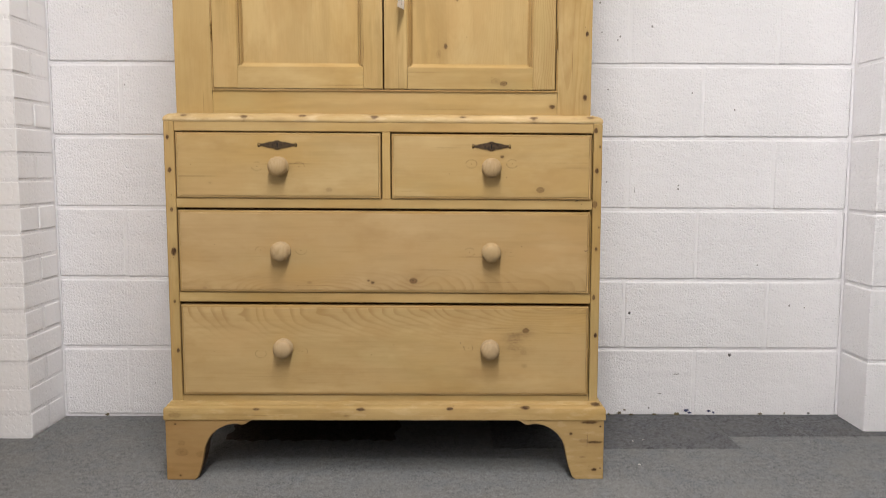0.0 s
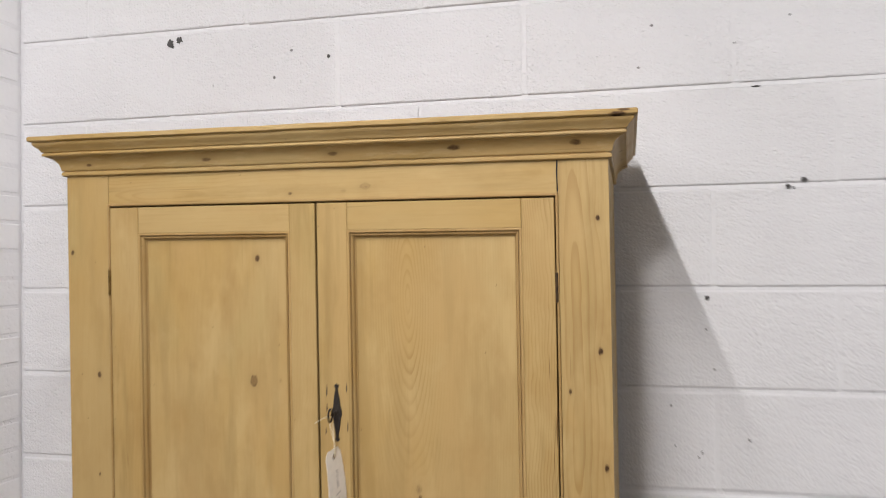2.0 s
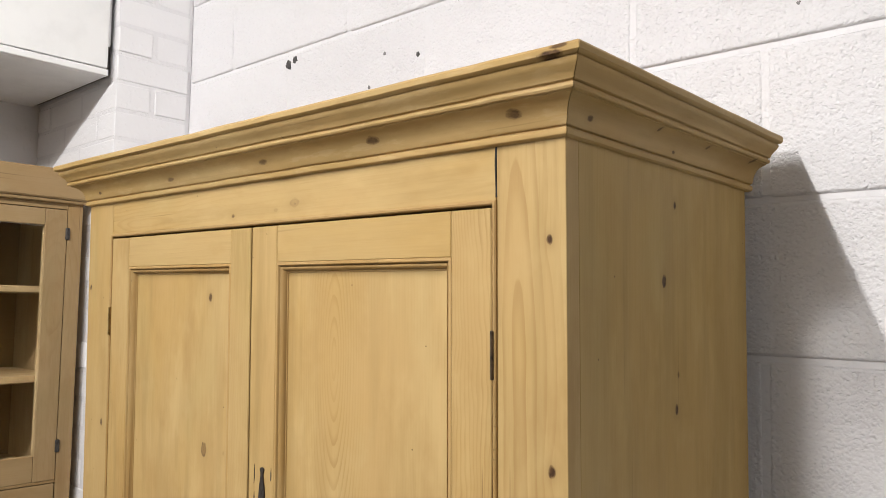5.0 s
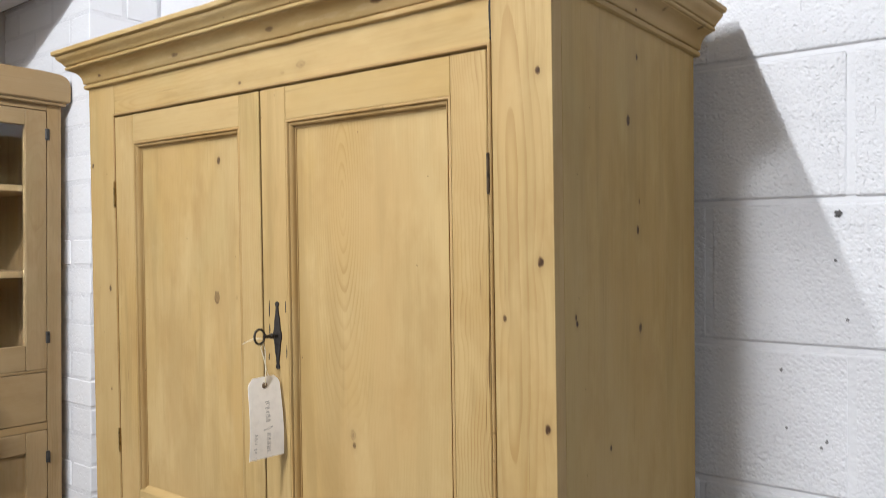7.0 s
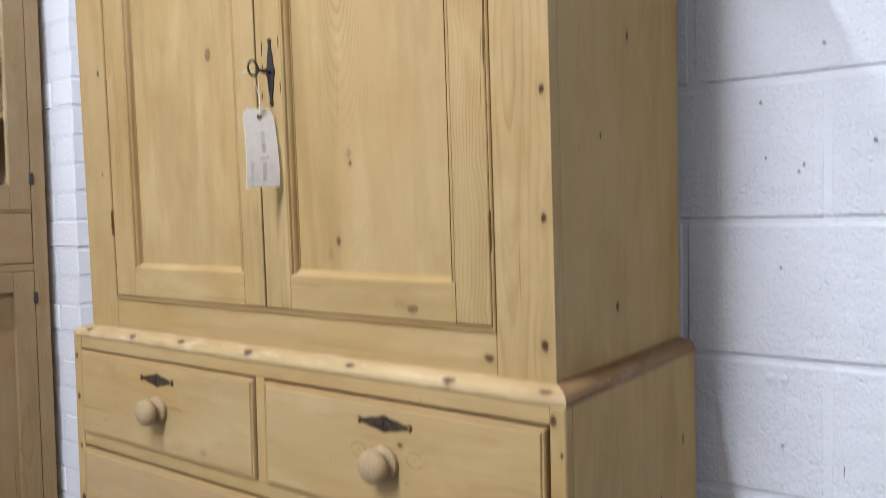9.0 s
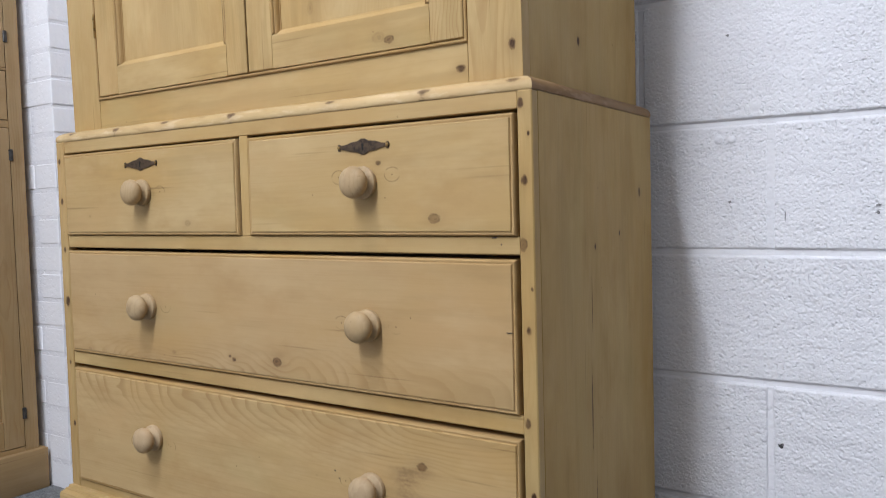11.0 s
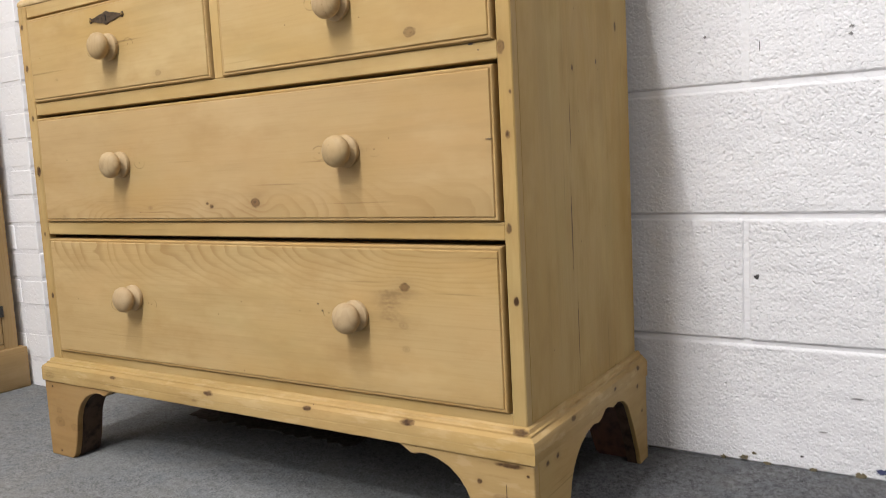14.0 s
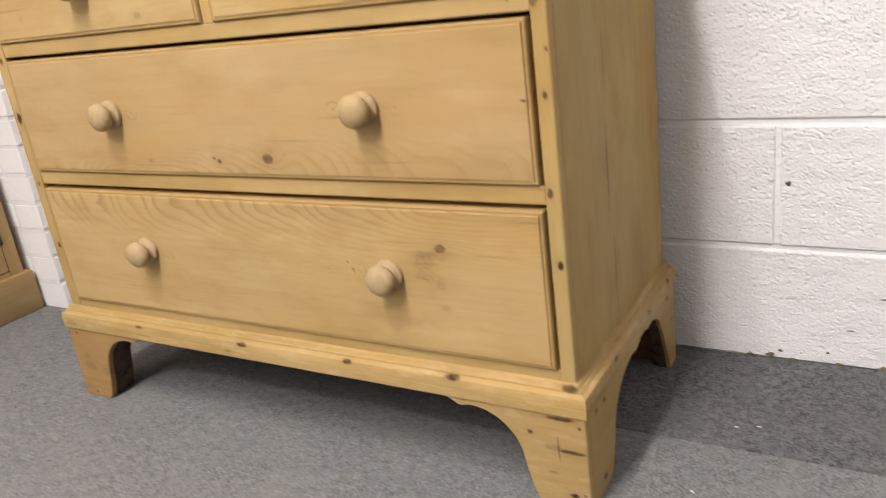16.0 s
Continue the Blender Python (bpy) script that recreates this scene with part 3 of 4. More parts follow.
    rim = [(-0.60, 0.9265), (-0.0022, 0.9265), (-0.0012, 0.9285), (-0.0012, 0.9325), (-0.0026, 0.9368), (-0.0062, 0.9412), (-0.0130, 0.9448), (-0.0210, 0.9468), (-0.026, 0.9480), (-0.60, 0.9480)]
    edge_path = [(-0.5568, back), (-0.5568, -0.5175), (0.5568, -0.5175), (0.5568, back)]
    rim = [(max(o, -0.235), u) for o, u in rim]
    part("top", run(edge_path, rim, flat_plan, 1, 0.0007), waist, root, "rounded pine top edge dotted with knots")
    for n in (0, 2):
        part("top_return", run(edge_path, rim, flat_plan, n, 0.0007), GRIMY_SIDE, root)
    part("dust_board", box(-0.35, 0.35, -0.30, back, 0.928, 0.944, 0), RAW, root)

    def rail(z0, z1, x0=-0.5283, x1=0.5325):
        return part("rail", box(x0, x1, -0.5145, -0.46, z0, z1, 0.0012), LEVEL, root)

    rail(0.9025, 0.9262)
    rail(0.7085, 0.7325)
    rail(0.4660, 0.4905)
    part("rail", box(-0.5283, 0.5325, -0.5145, -0.46, 0.196, 0.2215, 0.0012), LEVEL, root)
    part("divider", box(-0.0035, 0.0175, -0.5145, -0.46, 0.7327, 0.9023, 0.0012), UPRIGHT, root)
    part("back_lining", box(-0.527, 0.527, -0.455, -0.450, 0.2, 0.92, 0), RAW, root)

    # drawers: (x0, x1, z0, z1, knobs, lock, knots, plate rims)
    drawers = [
        (-0.5255, -0.0065, 0.7338, 0.8985, [(-0.2635, 0.816)], -0.267, [(0.757, -0.139, 0.008, 0.45), (0.775, -0.44, 0.004, 0.3)], [(0.816, -0.320, 0.011), (0.816, -0.214, 0.011)], "short pine drawer with a brass lock plate"),
        (0.0205, 0.5280, 0.7338, 0.8975, [(0.2735, 0.812)], 0.2735, [(0.756, 0.399, 0.010, 0.6), (0.840, 0.301, 0.005, 0.6)], [(0.822, 0.223, 0.011), (0.822, 0.326, 0.011)], "short pine drawer with a brass lock plate"),
        (-0.5250, 0.5270, 0.4923, 0.7020, [(-0.262, 0.601), (0.274, 0.597)], None, [(0.523, 0.075, 0.0115, 0.84, 1.2), (0.519, -0.030, 0.0055, 0.7), (0.524, -0.040, 0.004, 0.6), (0.519, -0.192, 0.006, 0.35), (0.505, -0.46, 0.006, 0.3)], [(0.602, -0.315, 0.011), (0.602, -0.212, 0.011), (0.597, 0.219, 0.011), (0.597, 0.325, 0.011)], "long pine drawer with two turned knobs"),
        (-0.5245, 0.5280, 0.2228, 0.4578, [(-0.2605, 0.350), (0.272, 0.346)], None, [(0.393, 0.365, 0.0095, 0.80), (0.335, 0.36, 0.009, 0.3), (0.300, 0.362, 0.007, 0.25)], [(0.333, -0.321, 0.011), (0.339, -0.214, 0.011), (0.347, 0.217, 0.009)], "deep pine drawer with a bold arched grain"),
    ]
    for n, (x0, x1, z0, z1, knobs, lock, knots, rings, label) in enumerate(drawers):
        heart = ((z0 + z1) / 2 + (-0.02, 0.03, -0.098, 0.113)[n])
        wood = pine(f"drawer_wood_{'abcd'[n]}", "x", "y", knots, rings, seed=20.0 + 3 * n, heart=heart, tilt=(0.05, -0.04, 0.16, 0.20)[n], depth=(0.05, 0.05, 0.07, -0.044)[n], base=(0.05, 0.05, 0.03, 0.02)[n], dirt=0.3, figure=(0.22, 0.22, 0.9, 0.8)[n], pale=((0.446, 0.312, 0.140), (0.448, 0.314, 0.140), (0.440, 0.302, 0.142), (0.462, 0.321, 0.144))[n], late=(LATE, LATE, (0.275, 0.155, 0.060), (0.265, 0.150, 0.050))[n], band=n > 1, streak=0.4, spacing=(0.008, 0.008, 0.0064, 0.0072)[n], even=(0, 0, 0.6, 0.7)[n], focus=(0.08, 0.08, 0.035, 0.055)[n], swing=(2.3, 2.3, 7.0, 7.0)[n], wobble=(1, 1, 0.4, 0.42)[n], stains=((), (), ((0.520, 0.03, 0.018, 0.10, 0.25),), ((0.365, 0.333, 0.022, 0.020, 0.75), (0.385, 0.350, 0.020, 0.035, 0.55), (0.340, 0.345, 0.016, 0.025, 0.45), (0.400, 0.310, 0.012, 0.05, 0.30)))[n])
        front = stepped(x0 + 0.0056, x1 - 0.0056, z0 + 0.0056, z1 - 0.0056, [(0.0, -0.462), (0.0, -0.5178), (0.0005, -0.5190), (0.0015, -0.5201)])
        face = part("drawer", front, wood, root, label)
        lip_wood = pine(f"drawer_lip_{'abcd'[n]}", "x", "y", seed=24.0 + n, pale=(0.405, 0.270, 0.115), figure=0.2)
        lip = [(0.0, -0.470), (0.0, -0.5150), (0.0009, -0.5176), (0.0024, -0.5189), (0.0040, -0.5188), (0.0049, -0.5181), (0.0057, -0.5178), (0.0057, -0.470)]
        part("edge_bead", sweep_loop([(x0, z0), (x0, z1), (x1, z1), (x1, z0)], lip, flat_front), lip_wood, face)
        for kx, kz in knobs:
            repeat("knob", KNOB_ME, face, (kx, -0.5200, kz), (0, 0.3 * kx, 0))
        if lock is not None:
            lz = 0.868
            outline = [(lock + u, lz + v) for u, v in plate_outline(0.050, 0.0120)]
            part("lock_plate", slab(outline, -0.5220, -0.5200, flat_front, 0.0005), BRASS, face, "aged brass lock plate with scrolled ends")
            keyhole(face, lock, -0.5226, lz, 0.0048)
            for u in (-0.0465, 0.0465):
                part("screw", lathe([(0.0030, -0.5212), (0.0028, -0.5232), (0.0015, -0.5242), (0.0003, -0.5244)], "y", 10, (lock + u, 0, lz)), GILT, face)

    for x0, x1, z0, z1 in ((0.512, 0.5215, 0.6032, 0.6040), (0.503, 0.505, 0.7220, 0.7232), (0.489, 0.497, 0.7306, 0.7324), (0.195, 0.1975, 0.361, 0.3626), (0.203, 0.2048, 0.350, 0.3516)):
        deep = -0.5212 if not 0.70 < z0 < 0.735 else -0.5150
        part("scratch", slab([(x0, z0), ((x0 + x1) / 2, z0 - 0.0004), (x1, z0 + 0.0003), (x1, z1), ((x0 + x1) / 2, z1 + 0.0003), (x0, z1 - 0.0002)], deep, deep + 0.003, flat_front), IRON, root)

    # plinth and feet
    px, py = 0.5545, -0.5165
    plinth_wood = pine("plinth_wood", "x", "y", [(0.189, -0.062, 0.0058, 0.84, 3.0), (0.190, 0.169, 0.005, 0.84, 2.6), (0.192, 0.364, 0.006, 0.85, 3.2), (0.199, 0.548, 0.007, 0.7, 2.6), (0.190, -0.333, 0.005, 0.6, 3.0), (0.175, -0.545, 0.010, 0.4), (0.172, -0.1, 0.004, 0.4)], seed=31.0, figure=0.5, stretch=2.3, dirt=0.6, crack=0.8, rub=0.28)
    moulding = [(-0.0005, 0.1602), (0.0180, 0.1602), (0.0192, 0.1615), (0.0192, 0.1742), (0.0186, 0.1750), (0.0192, 0.1758), (0.0192, 0.1868), (0.0176, 0.1915), (0.0132, 0.1945), (0.0112, 0.1958), (0.0108, 0.1990), (0.0070, 0.1998), (0.0058, 0.2025), (0.0050, 0.2052), (0.0015, 0.2066), (-0.0005, 0.2068)]
    base_path = [(-px, base_back), (-px, py), (px, py), (px, base_back)]
    part("plinth_moulding", run(base_path, moulding, flat_plan, 1, 0.0006), plinth_wood, root, "stepped pine base moulding with dark knots")
    side_base = pine("plinth_side_wood", "y", "x", [(0.185, -0.40, 0.006, 0.6), (0.180, -0.22, 0.005, 0.7), (0.186, -0.10, 0.006, 0.8)], seed=32.0, dirt=0.6, crack=0.8, rub=0.4, stretch=2.0)
    for n in (0, 2):
        part("plinth_return", run(base_path, moulding, flat_plan, n, 0.0006), side_base, root)
    curve = [(0.073, 0.0), (0.082, 0.008), (0.091, 0.034), (0.097, 0.060), (0.102, 0.088), (0.110, 0.107), (0.121, 0.122), (0.137, 0.136), (0.158, 0.146), (0.176, 0.1495), (0.188, 0.1490), (0.196, 0.1462), (0.204, 0.1470), (0.212, 0.1520), (0.226, 0.1600)]
    front_edge, side_edge = py - 0.0162, px + 0.0162
    foot_wood = {1: pine("foot_wood_right", "x", "y", [(0.1225, 0.484, 0.0065, 0.75, 1.0), (0.153, 0.533, 0.0052, 0.80, 6.5), (0.100, 0.547, 0.0050, 0.80, 6.0), (0.104, 0.520, 0.0080, 0.40, 2.6), (0.026, 0.546, 0.0058, 0.88, 1.9), (0.030, 0.562, 0.0030, 0.6, 1.5), (0.142, 0.561, 0.0030, 0.8, 1.2), (0.060, 0.515, 0.0030, 0.4, 4.0)], seed=33.0, figure=0.6, stretch=2.8, crack=0.9, dirt=0.6, rub=0.35, pale=(0.42, 0.285, 0.122)),
                 -1: pine("foot_wood_left", "x", "y", [(0.150, -0.545, 0.003, 0.9), (0.012, -0.535, 0.003, 0.9), (0.075, -0.53, 0.016, 0.35), (0.068, -0.48, 0.012, 0.3), (0.10, -0.53, 0.01, 0.25)], seed=35.0, figure=0.6, dirt=0.7, pale=(0.36, 0.225, 0.092))}
    side_wood = pine("foot_side_wood", "y", "x", [(0.147, -0.49, 0.006, 0.7), (0.147, -0.455, 0.006, 0.7), (0.022, -0.468, 0.007, 0.8), (0.151, -0.098, 0.006, 0.8), (0.10, -0.075, 0.005, 0.6)], seed=37.0)
    for s in (1, -1):
        shape = [(s * side_edge, 0.159), (s * side_edge, 0.0)] + [(s * (side_edge - u), v) for u, v in curve]
        foot = part("front_foot", slab(shape, front_edge, front_edge + 0.014, flat_front, 0.0016), foot_wood[s], root, "shaped pine bracket foot with dark streaks")
        part("foot_lining", slab([(s * (side_edge - 0.012), 0.159), (s * (side_edge - 0.012), 0.003)] + shape[2:], front_edge + 0.0142, front_edge + 0.024, flat_front), DARK_SHADED, foot, "dark unfinished back of the foot")
        cheek = [(front_edge + 0.0144, 0.160), (front_edge + 0.0144, 0.0)] + [(front_edge + u * 1.22, v * 0.99) for u, v in curve]
        part("foot_cheek", slab(cheek, s * (side_edge - 0.0115), s * side_edge, flat_side, 0.0012), side_wood, foot)
        rear = [(base_back, 0.160), (base_back, 0.0), (-0.088, 0.0), (-0.098, 0.030), (-0.112, 0.060), (-0.124, 0.085), (-0.138, 0.110), (-0.152, 0.132), (-0.172, 0.146), (-0.200, 0.1530), (-0.222, 0.1500), (-0.236, 0.1540), (-0.252, 0.160)]
        hind = part("rear_foot", slab(rear, s * (side_edge - 0.008), s * side_edge, flat_side, 0.0012), side_wood, root, "shaped pine bracket foot at the back")
        part("foot_lining", slab(rear, s * (side_edge - 0.026), s * (side_edge - 0.0085), flat_side), DARK_SHADED, hind, "dark unfinished back of the foot")
        part("foot_cheek", slab([(s * (side_edge - 0.0265), 0.160), (s * (side_edge - 0.0265), 0.0)] + [(s * (side_edge - u - 0.012), v) for u, v in curve[:12]], base_back - 0.022, base_back - 0.001, flat_front), RED, hind)
        inner = [(s * (side_edge - 0.0225), 0.160), (s * (side_edge - 0.0225), 0.004)] + [(s * (side_edge - u + 0.002), v + 0.001) for u, v in curve[:12]] + [(s * (side_edge - 0.20), 0.160)]
        part("foot_block", slab(inner, front_edge + 0.0244, front_edge + 0.060, flat_front), DARK_SHADED, foot)
        if s > 0:
            split = [(0.5270, 0.084), (0.5276, 0.100), (0.5272, 0.126), (0.5266, 0.112), (0.5264, 0.098)]
            part("crack", slab(split, front_edge - 0.0006, front_edge + 0.001, flat_front), DARK_SHADED, foot)
    SAG.clear()
    return root


def cupboard():
    root = thing("cupboard", (0, -0.28, 0.948), "stripped pine two-door cupboard standing on the chest", "cupboard")
    fy, back, low, high = -0.4885, -0.056, 0.9482, 1.838
    LEAN.append((back, low, 0.0435))
    SAG.append(lambda z: 0.0065 + 0.0040 * (z - 0.95))
    half = 0.5285
    side_knots = {1: [(-0.272, 1.785, 0.005, 0.8), (-0.300, 1.694, 0.007, 0.8), (-0.270, 1.545, 0.006, 0.8), (-0.265, 1.585, 0.004, 0.5), (-0.262, 1.408, 0.007, 0.7), (-0.448, 1.435, 0.004, 0.9), (-0.445, 1.427, 0.004, 0.9), (-0.355, 1.258, 0.004, 0.8), (-0.305, 1.021, 0.007, 0.9)], -1: []}
    for s, word in ((1, "right"), (-1, "left")):
        wood = pine(f"cupboard_side_{word}", "z", "x", side_knots[s], seed=41.0 + s, heart=-0.27, tilt=0.05, depth=0.045, figure=0.4, spacing=0.009, streak=0.4, crack=0.3, dirt=0.4, pale=(0.440, 0.305, 0.114))
        part("side_panel", box(s * (half - 0.018), s * half, fy + 0.0221, back, low, high + 0.05, 0.0004), wood, root)
    part("back_panel", box(-half + 0.019, half - 0.019, back - 0.012, back, low, high, 0), RAW, root)
    part("top_panel", box(-half + 0.019, half - 0.019, fy + 0.023, back - 0.013, 1.81, 1.825, 0), RAW, root)
    part("floor_panel", box(-half + 0.019, half - 0.019, fy + 0.023, back - 0.013, low, low + 0.015, 0), RAW, root)
    x0, x1, z0, z1 = -0.4355, 0.4430, 1.0055, 1.7765
    stile_knots = {1: [(0.509, 1.728, 0.005, 0.95), (0.510, 1.503, 0.006, 0.95), (0.517, 1.306, 0.006, 0.9), (0.516, 1.149, 0.006, 0.9), (0.513, 0.990, 0.008, 0.9), (0.458, 1.434, 0.004, 0.7)],
                   -1: [(-0.518, 1.687, 0.005, 0.7), (-0.461, 1.446, 0.006, 0.7), (-0.464, 1.25, 0.003, 0.6)]}
    for s, a, b, word in ((1, x1, half, "right"), (-1, -half, x0, "left")):
        wood = pine(f"face_stile_{word}", "z", "y", stile_knots[s], seed=45.0 + s, heart=(0.468 if s > 0 else -0.47), tilt=0.07, depth=-0.06, figure=0.8 if s > 0 else 0.3, spacing=0.011, wobble=0.35, even=0.75 if s > 0 else 0.0, focus=0.045)
        part("face_stile", box(a, b, fy, fy + 0.0221, low, high, 0.0005), wood, root)
    frieze = pine("frieze_wood", "x", "y", [(1.797, 0.097, 0.010, 0.4), (1.789, -0.05, 0.004, 0.5), (1.79, 0.055, 0.004, 0.3)], seed=48.0, heart=1.80, tilt=0.07, figure=0.5)
    part("frieze", box(x0 + 0.0006, x1 - 0.0016, fy + 0.0004, fy + 0.022, z1, high, 0.0008), frieze, root)
    jag = [(x1 - 0.0009 + side * (0.0011 + 0.0006 * math.sin(37.0 * n + side)), 1.780 + 0.0066 * n) for side, steps in ((1, range(9)), (-1, range(8, -1, -1))) for n in steps]
    part("crack", slab(jag, fy - 0.0003, fy + 0.001, flat_front), BLACK, root, "open crack beside the frieze")
    foot_rail = pine("foot_rail_wood", "x", "y", [(0.967, 0.430, 0.008, 0.7), (0.968, 0.425, 0.004, 0.6)], seed=49.0, figure=0.3)
    part("bottom_rail", box(x0 + 0.0006, x1 - 0.0008, fy + 0.0004, fy + 0.022, low, z0, 0.0008), foot_rail, root)
    bead = [(-0.0005, fy + 0.018), (-0.0005, fy - 0.0022), (0.0008, fy - 0.0034), (0.0030, fy - 0.0034), (0.0042, fy - 0.0022), (0.0046, fy + 0.018)]
    part("bead", sweep([(x0, z0), (x0, z1), (x1, z1), (x1, z0), (x0 + 0.0047, z0)], bead, flat_front), GRIMY, root, "thin mitred bead round the doors")

    doors = [
        ("left", -0.4315, -0.0018, 0.0620, 0.0500, [(-0.123, 1.670, 0.007, 0.8), (-0.134, 1.439, 0.010, 0.7), (-0.08, 1.44, 0.003, 0.3)], -0.20, 0.035),
        ("right", 0.0022, 0.4364, 0.0585, 0.0567, [(0.185, 1.250, 0.008, 0.45), (0.187, 1.236, 0.005, 0.5), (0.158, 1.120, 0.007, 0.5), (0.14, 1.10, 0.010, 0.25)], 0.170, -0.17),
    ]
    dz0, dz1 = 1.0124, 1.7693
    for word, a, b, left, right, knots, heart, tilt in doors:
        s = 1 if word == "right" else -1
        door = part("door", box(a, a + left, fy - 0.001, fy + 0.020, dz0, dz1, 0.0012), pine(f"door_stile_{word}", "z", "y", seed=52.0 + s, figure=0.6 if s > 0 else 0.4, heart=a + 0.1, tilt=0.02, crack=0.9, dirt=0.7), root, "panelled pine door, shut")
        part("stile", box(b - right, b, fy - 0.001, fy + 0.020, dz0, dz1, 0.0012), pine(f"door_outer_stile_{word}", "z", "y", seed=56.0 + s, figure=0.95 if s > 0 else 0.3, heart=b + 0.05, tilt=0.02, wobble=1.4, spacing=0.0050, streak=0.95, dirt=0.8, crack=0.9, even=0.6, focus=1.0, late=(0.22, 0.105, 0.03) if s > 0 else LATE), door)
        rail_knots = [(1.025, 0.305, 0.009, 0.7), (1.030, 0.285, 0.012, 0.25)] if s > 0 else []
        pa, pb, pz0, pz1 = a + left, b - right, 1.0720, 1.7185
        part("top_rail", box(pa + 0.0004, pb - 0.0004, fy - 0.0006, fy + 0.020, pz1, dz1, 0.001), LEVEL, door)
        rail_bm = slab([(fy - 0.0006, dz0), (fy + 0.020, dz0), (fy + 0.020, pz0 + 0.004), (fy + 0.0095, pz0 + 0.004), (fy - 0.0006, pz0 - 0.006)], pa + 0.0004, pb - 0.0004, lambda u, v, w: (w, u, v))
        part("bottom_rail", rail_bm, pine(f"door_rail_{word}", "x", "y", rail_knots, seed=58.0 + s, figure=0.35), door)
        part("panel", box(pa - 0.004, pb + 0.004, fy + 0.0100, fy + 0.0160, pz0 - 0.004, pz1 + 0.004, 0), pine(f"panel_wood_{word}", "z", "y", knots, seed=61.0 + 2 * s, heart=heart, tilt=tilt, depth=0.309 if s > 0 else 0.06, figure=0.95 if s > 0 else 0.3, spacing=0.0048, wobble=0.16 if s > 0 else 0.6, even=0.8 if s > 0 else 0.0, focus=0.05 if s > 0 else 0.10, dirt=0.42, crack=0.12), door)
        ogee = [(0.0, fy + 0.0098), (0.0, fy - 0.0004), (0.0016, fy - 0.0012), (0.0036, fy - 0.0010), (0.0047, fy + 0.0004), (0.0051, fy + 0.0050), (0.0062, fy + 0.0046), (0.0065, fy + 0.0008), (0.0080, fy + 0.0014), (0.0098, fy + 0.0036), (0.0108, fy + 0.0062), (0.0112, fy + 0.0092), (0.0122, fy + 0.0092), (0.0124, fy + 0.0080), (0.0134, fy + 0.0084), (0.0138, fy + 0.0098)]
        part("panel_moulding", sweep([(pa, pz0 - 0.002), (pa, pz1), (pb, pz1), (pb, pz0 - 0.002)], ogee, flat_front), GRIMY_UP, door)
        hx = b + 0.0036 if s > 0 else a - 0.0028
        for hz0, hz1 in ((1.590, 1.641), (1.112, 1.163)) if s > 0 else ((1.598, 1.648), (1.129, 1.176)):
            part("hinge", lathe([(0.0017, hz0), (0.0025, hz0 + 0.001), (0.0025, hz0 + 0.0165), (0.0020, hz0 + 0.017), (0.0025, hz0 + 0.0175), (0.0025, hz1 - 0.0175), (0.0020, hz1 - 0.017), (0.0025, hz1 - 0.0165), (0.0025, hz1 - 0.001), (0.0017, hz1)], "z", 12, (hx - 0.001 * s, fy - 0.0030, 0)), BRASS if s > 0 and hz0 > 1.4 else GILT, door, "narrow butt hinge")
        if s > 0:
            kx, kz = 0.036, 1.3865
            plate = [(kx + v, kz + u) for u, v in plate_outline(0.0525, 0.0098)]
            part("lock_plate", slab(plate, fy - 0.0034, fy - 0.0008, flat_front, 0.0005), IRON, door, "black iron lock plate")
            ring = [(kx + 0.001, fy - 0.0370 + 0.0095 * math.cos(t), kz + 0.001 + 0.0112 * math.sin(t)) for t in [2 * math.pi * n / 20 for n in range(20)]]
            key = part("key", rod([(kx, fy + 0.004, kz), (kx, fy - 0.012, kz), (kx, fy - 0.028, kz)], 0.0027, 10), IRON, door, "old iron key in the lock")
            part("key_bow", rod(ring, 0.0018, 8, True), IRON, key)
            part("key_collar", lathe([(0.0030, fy - 0.010), (0.0045, fy - 0.012), (0.0045, fy - 0.015), (0.0030, fy - 0.017)], "y", 12, (kx, 0, kz)), IRON, key)
            for sx, sz, lng in ((0.0165, 1.427, 0.013), (0.0550, 1.432, 0.009), (0.0165, 1.395, 0.008), (0.0560, 1.362, 0.010), (0.0140, 1.352, 0.006)):
                part("lock_scar", slab([(sx - 0.0009, sz - lng), (sx + 0.0006, sz - lng * 0.7), (sx + 0.0011, sz), (sx + 0.0002, sz + lng), (sx - 0.0008, sz + lng * 0.3)], fy - 0.0014, fy - 0.0008, flat_front), IRON, door)

    # cornice: bead, cove, fillet, swelling and top band
    profile = [(0.0, 1.8335), (0.0034, 1.8335), (0.0058, 1.8350), (0.0068, 1.8378), (0.0062, 1.8408), (0.0044, 1.8422), (0.0030, 1.8426), (0.0030, 1.8436), (0.0056, 1.8442), (0.0072, 1.8462)]
    profile += [(0.0074 + 0.0205 * (1 - math.cos(t)), 1.8465 + 0.0228 * math.sin(t)) for t in [radians(d) for d in (14, 28, 42, 56, 70, 82)]]
    profile += [(0.0262, 1.8696), (0.0262, 1.8706), (0.0300, 1.8712), (0.0312, 1.8732), (0.0306, 1.8760), (0.0284, 1.8768), (0.0284, 1.8778), (0.0316, 1.8790), (0.0332, 1.8820), (0.0362, 1.8856), (0.0400, 1.8888), (0.0426, 1.8920), (0.0436, 1.8950), (0.0424, 1.8958), (0.0424, 1.8966), (0.0468, 1.8974), (0.0488, 1.8992), (0.0492, 1.9048), (0.0472, 1.9074), (-0.02, 1.9074), (-0.02, 1.8335)]
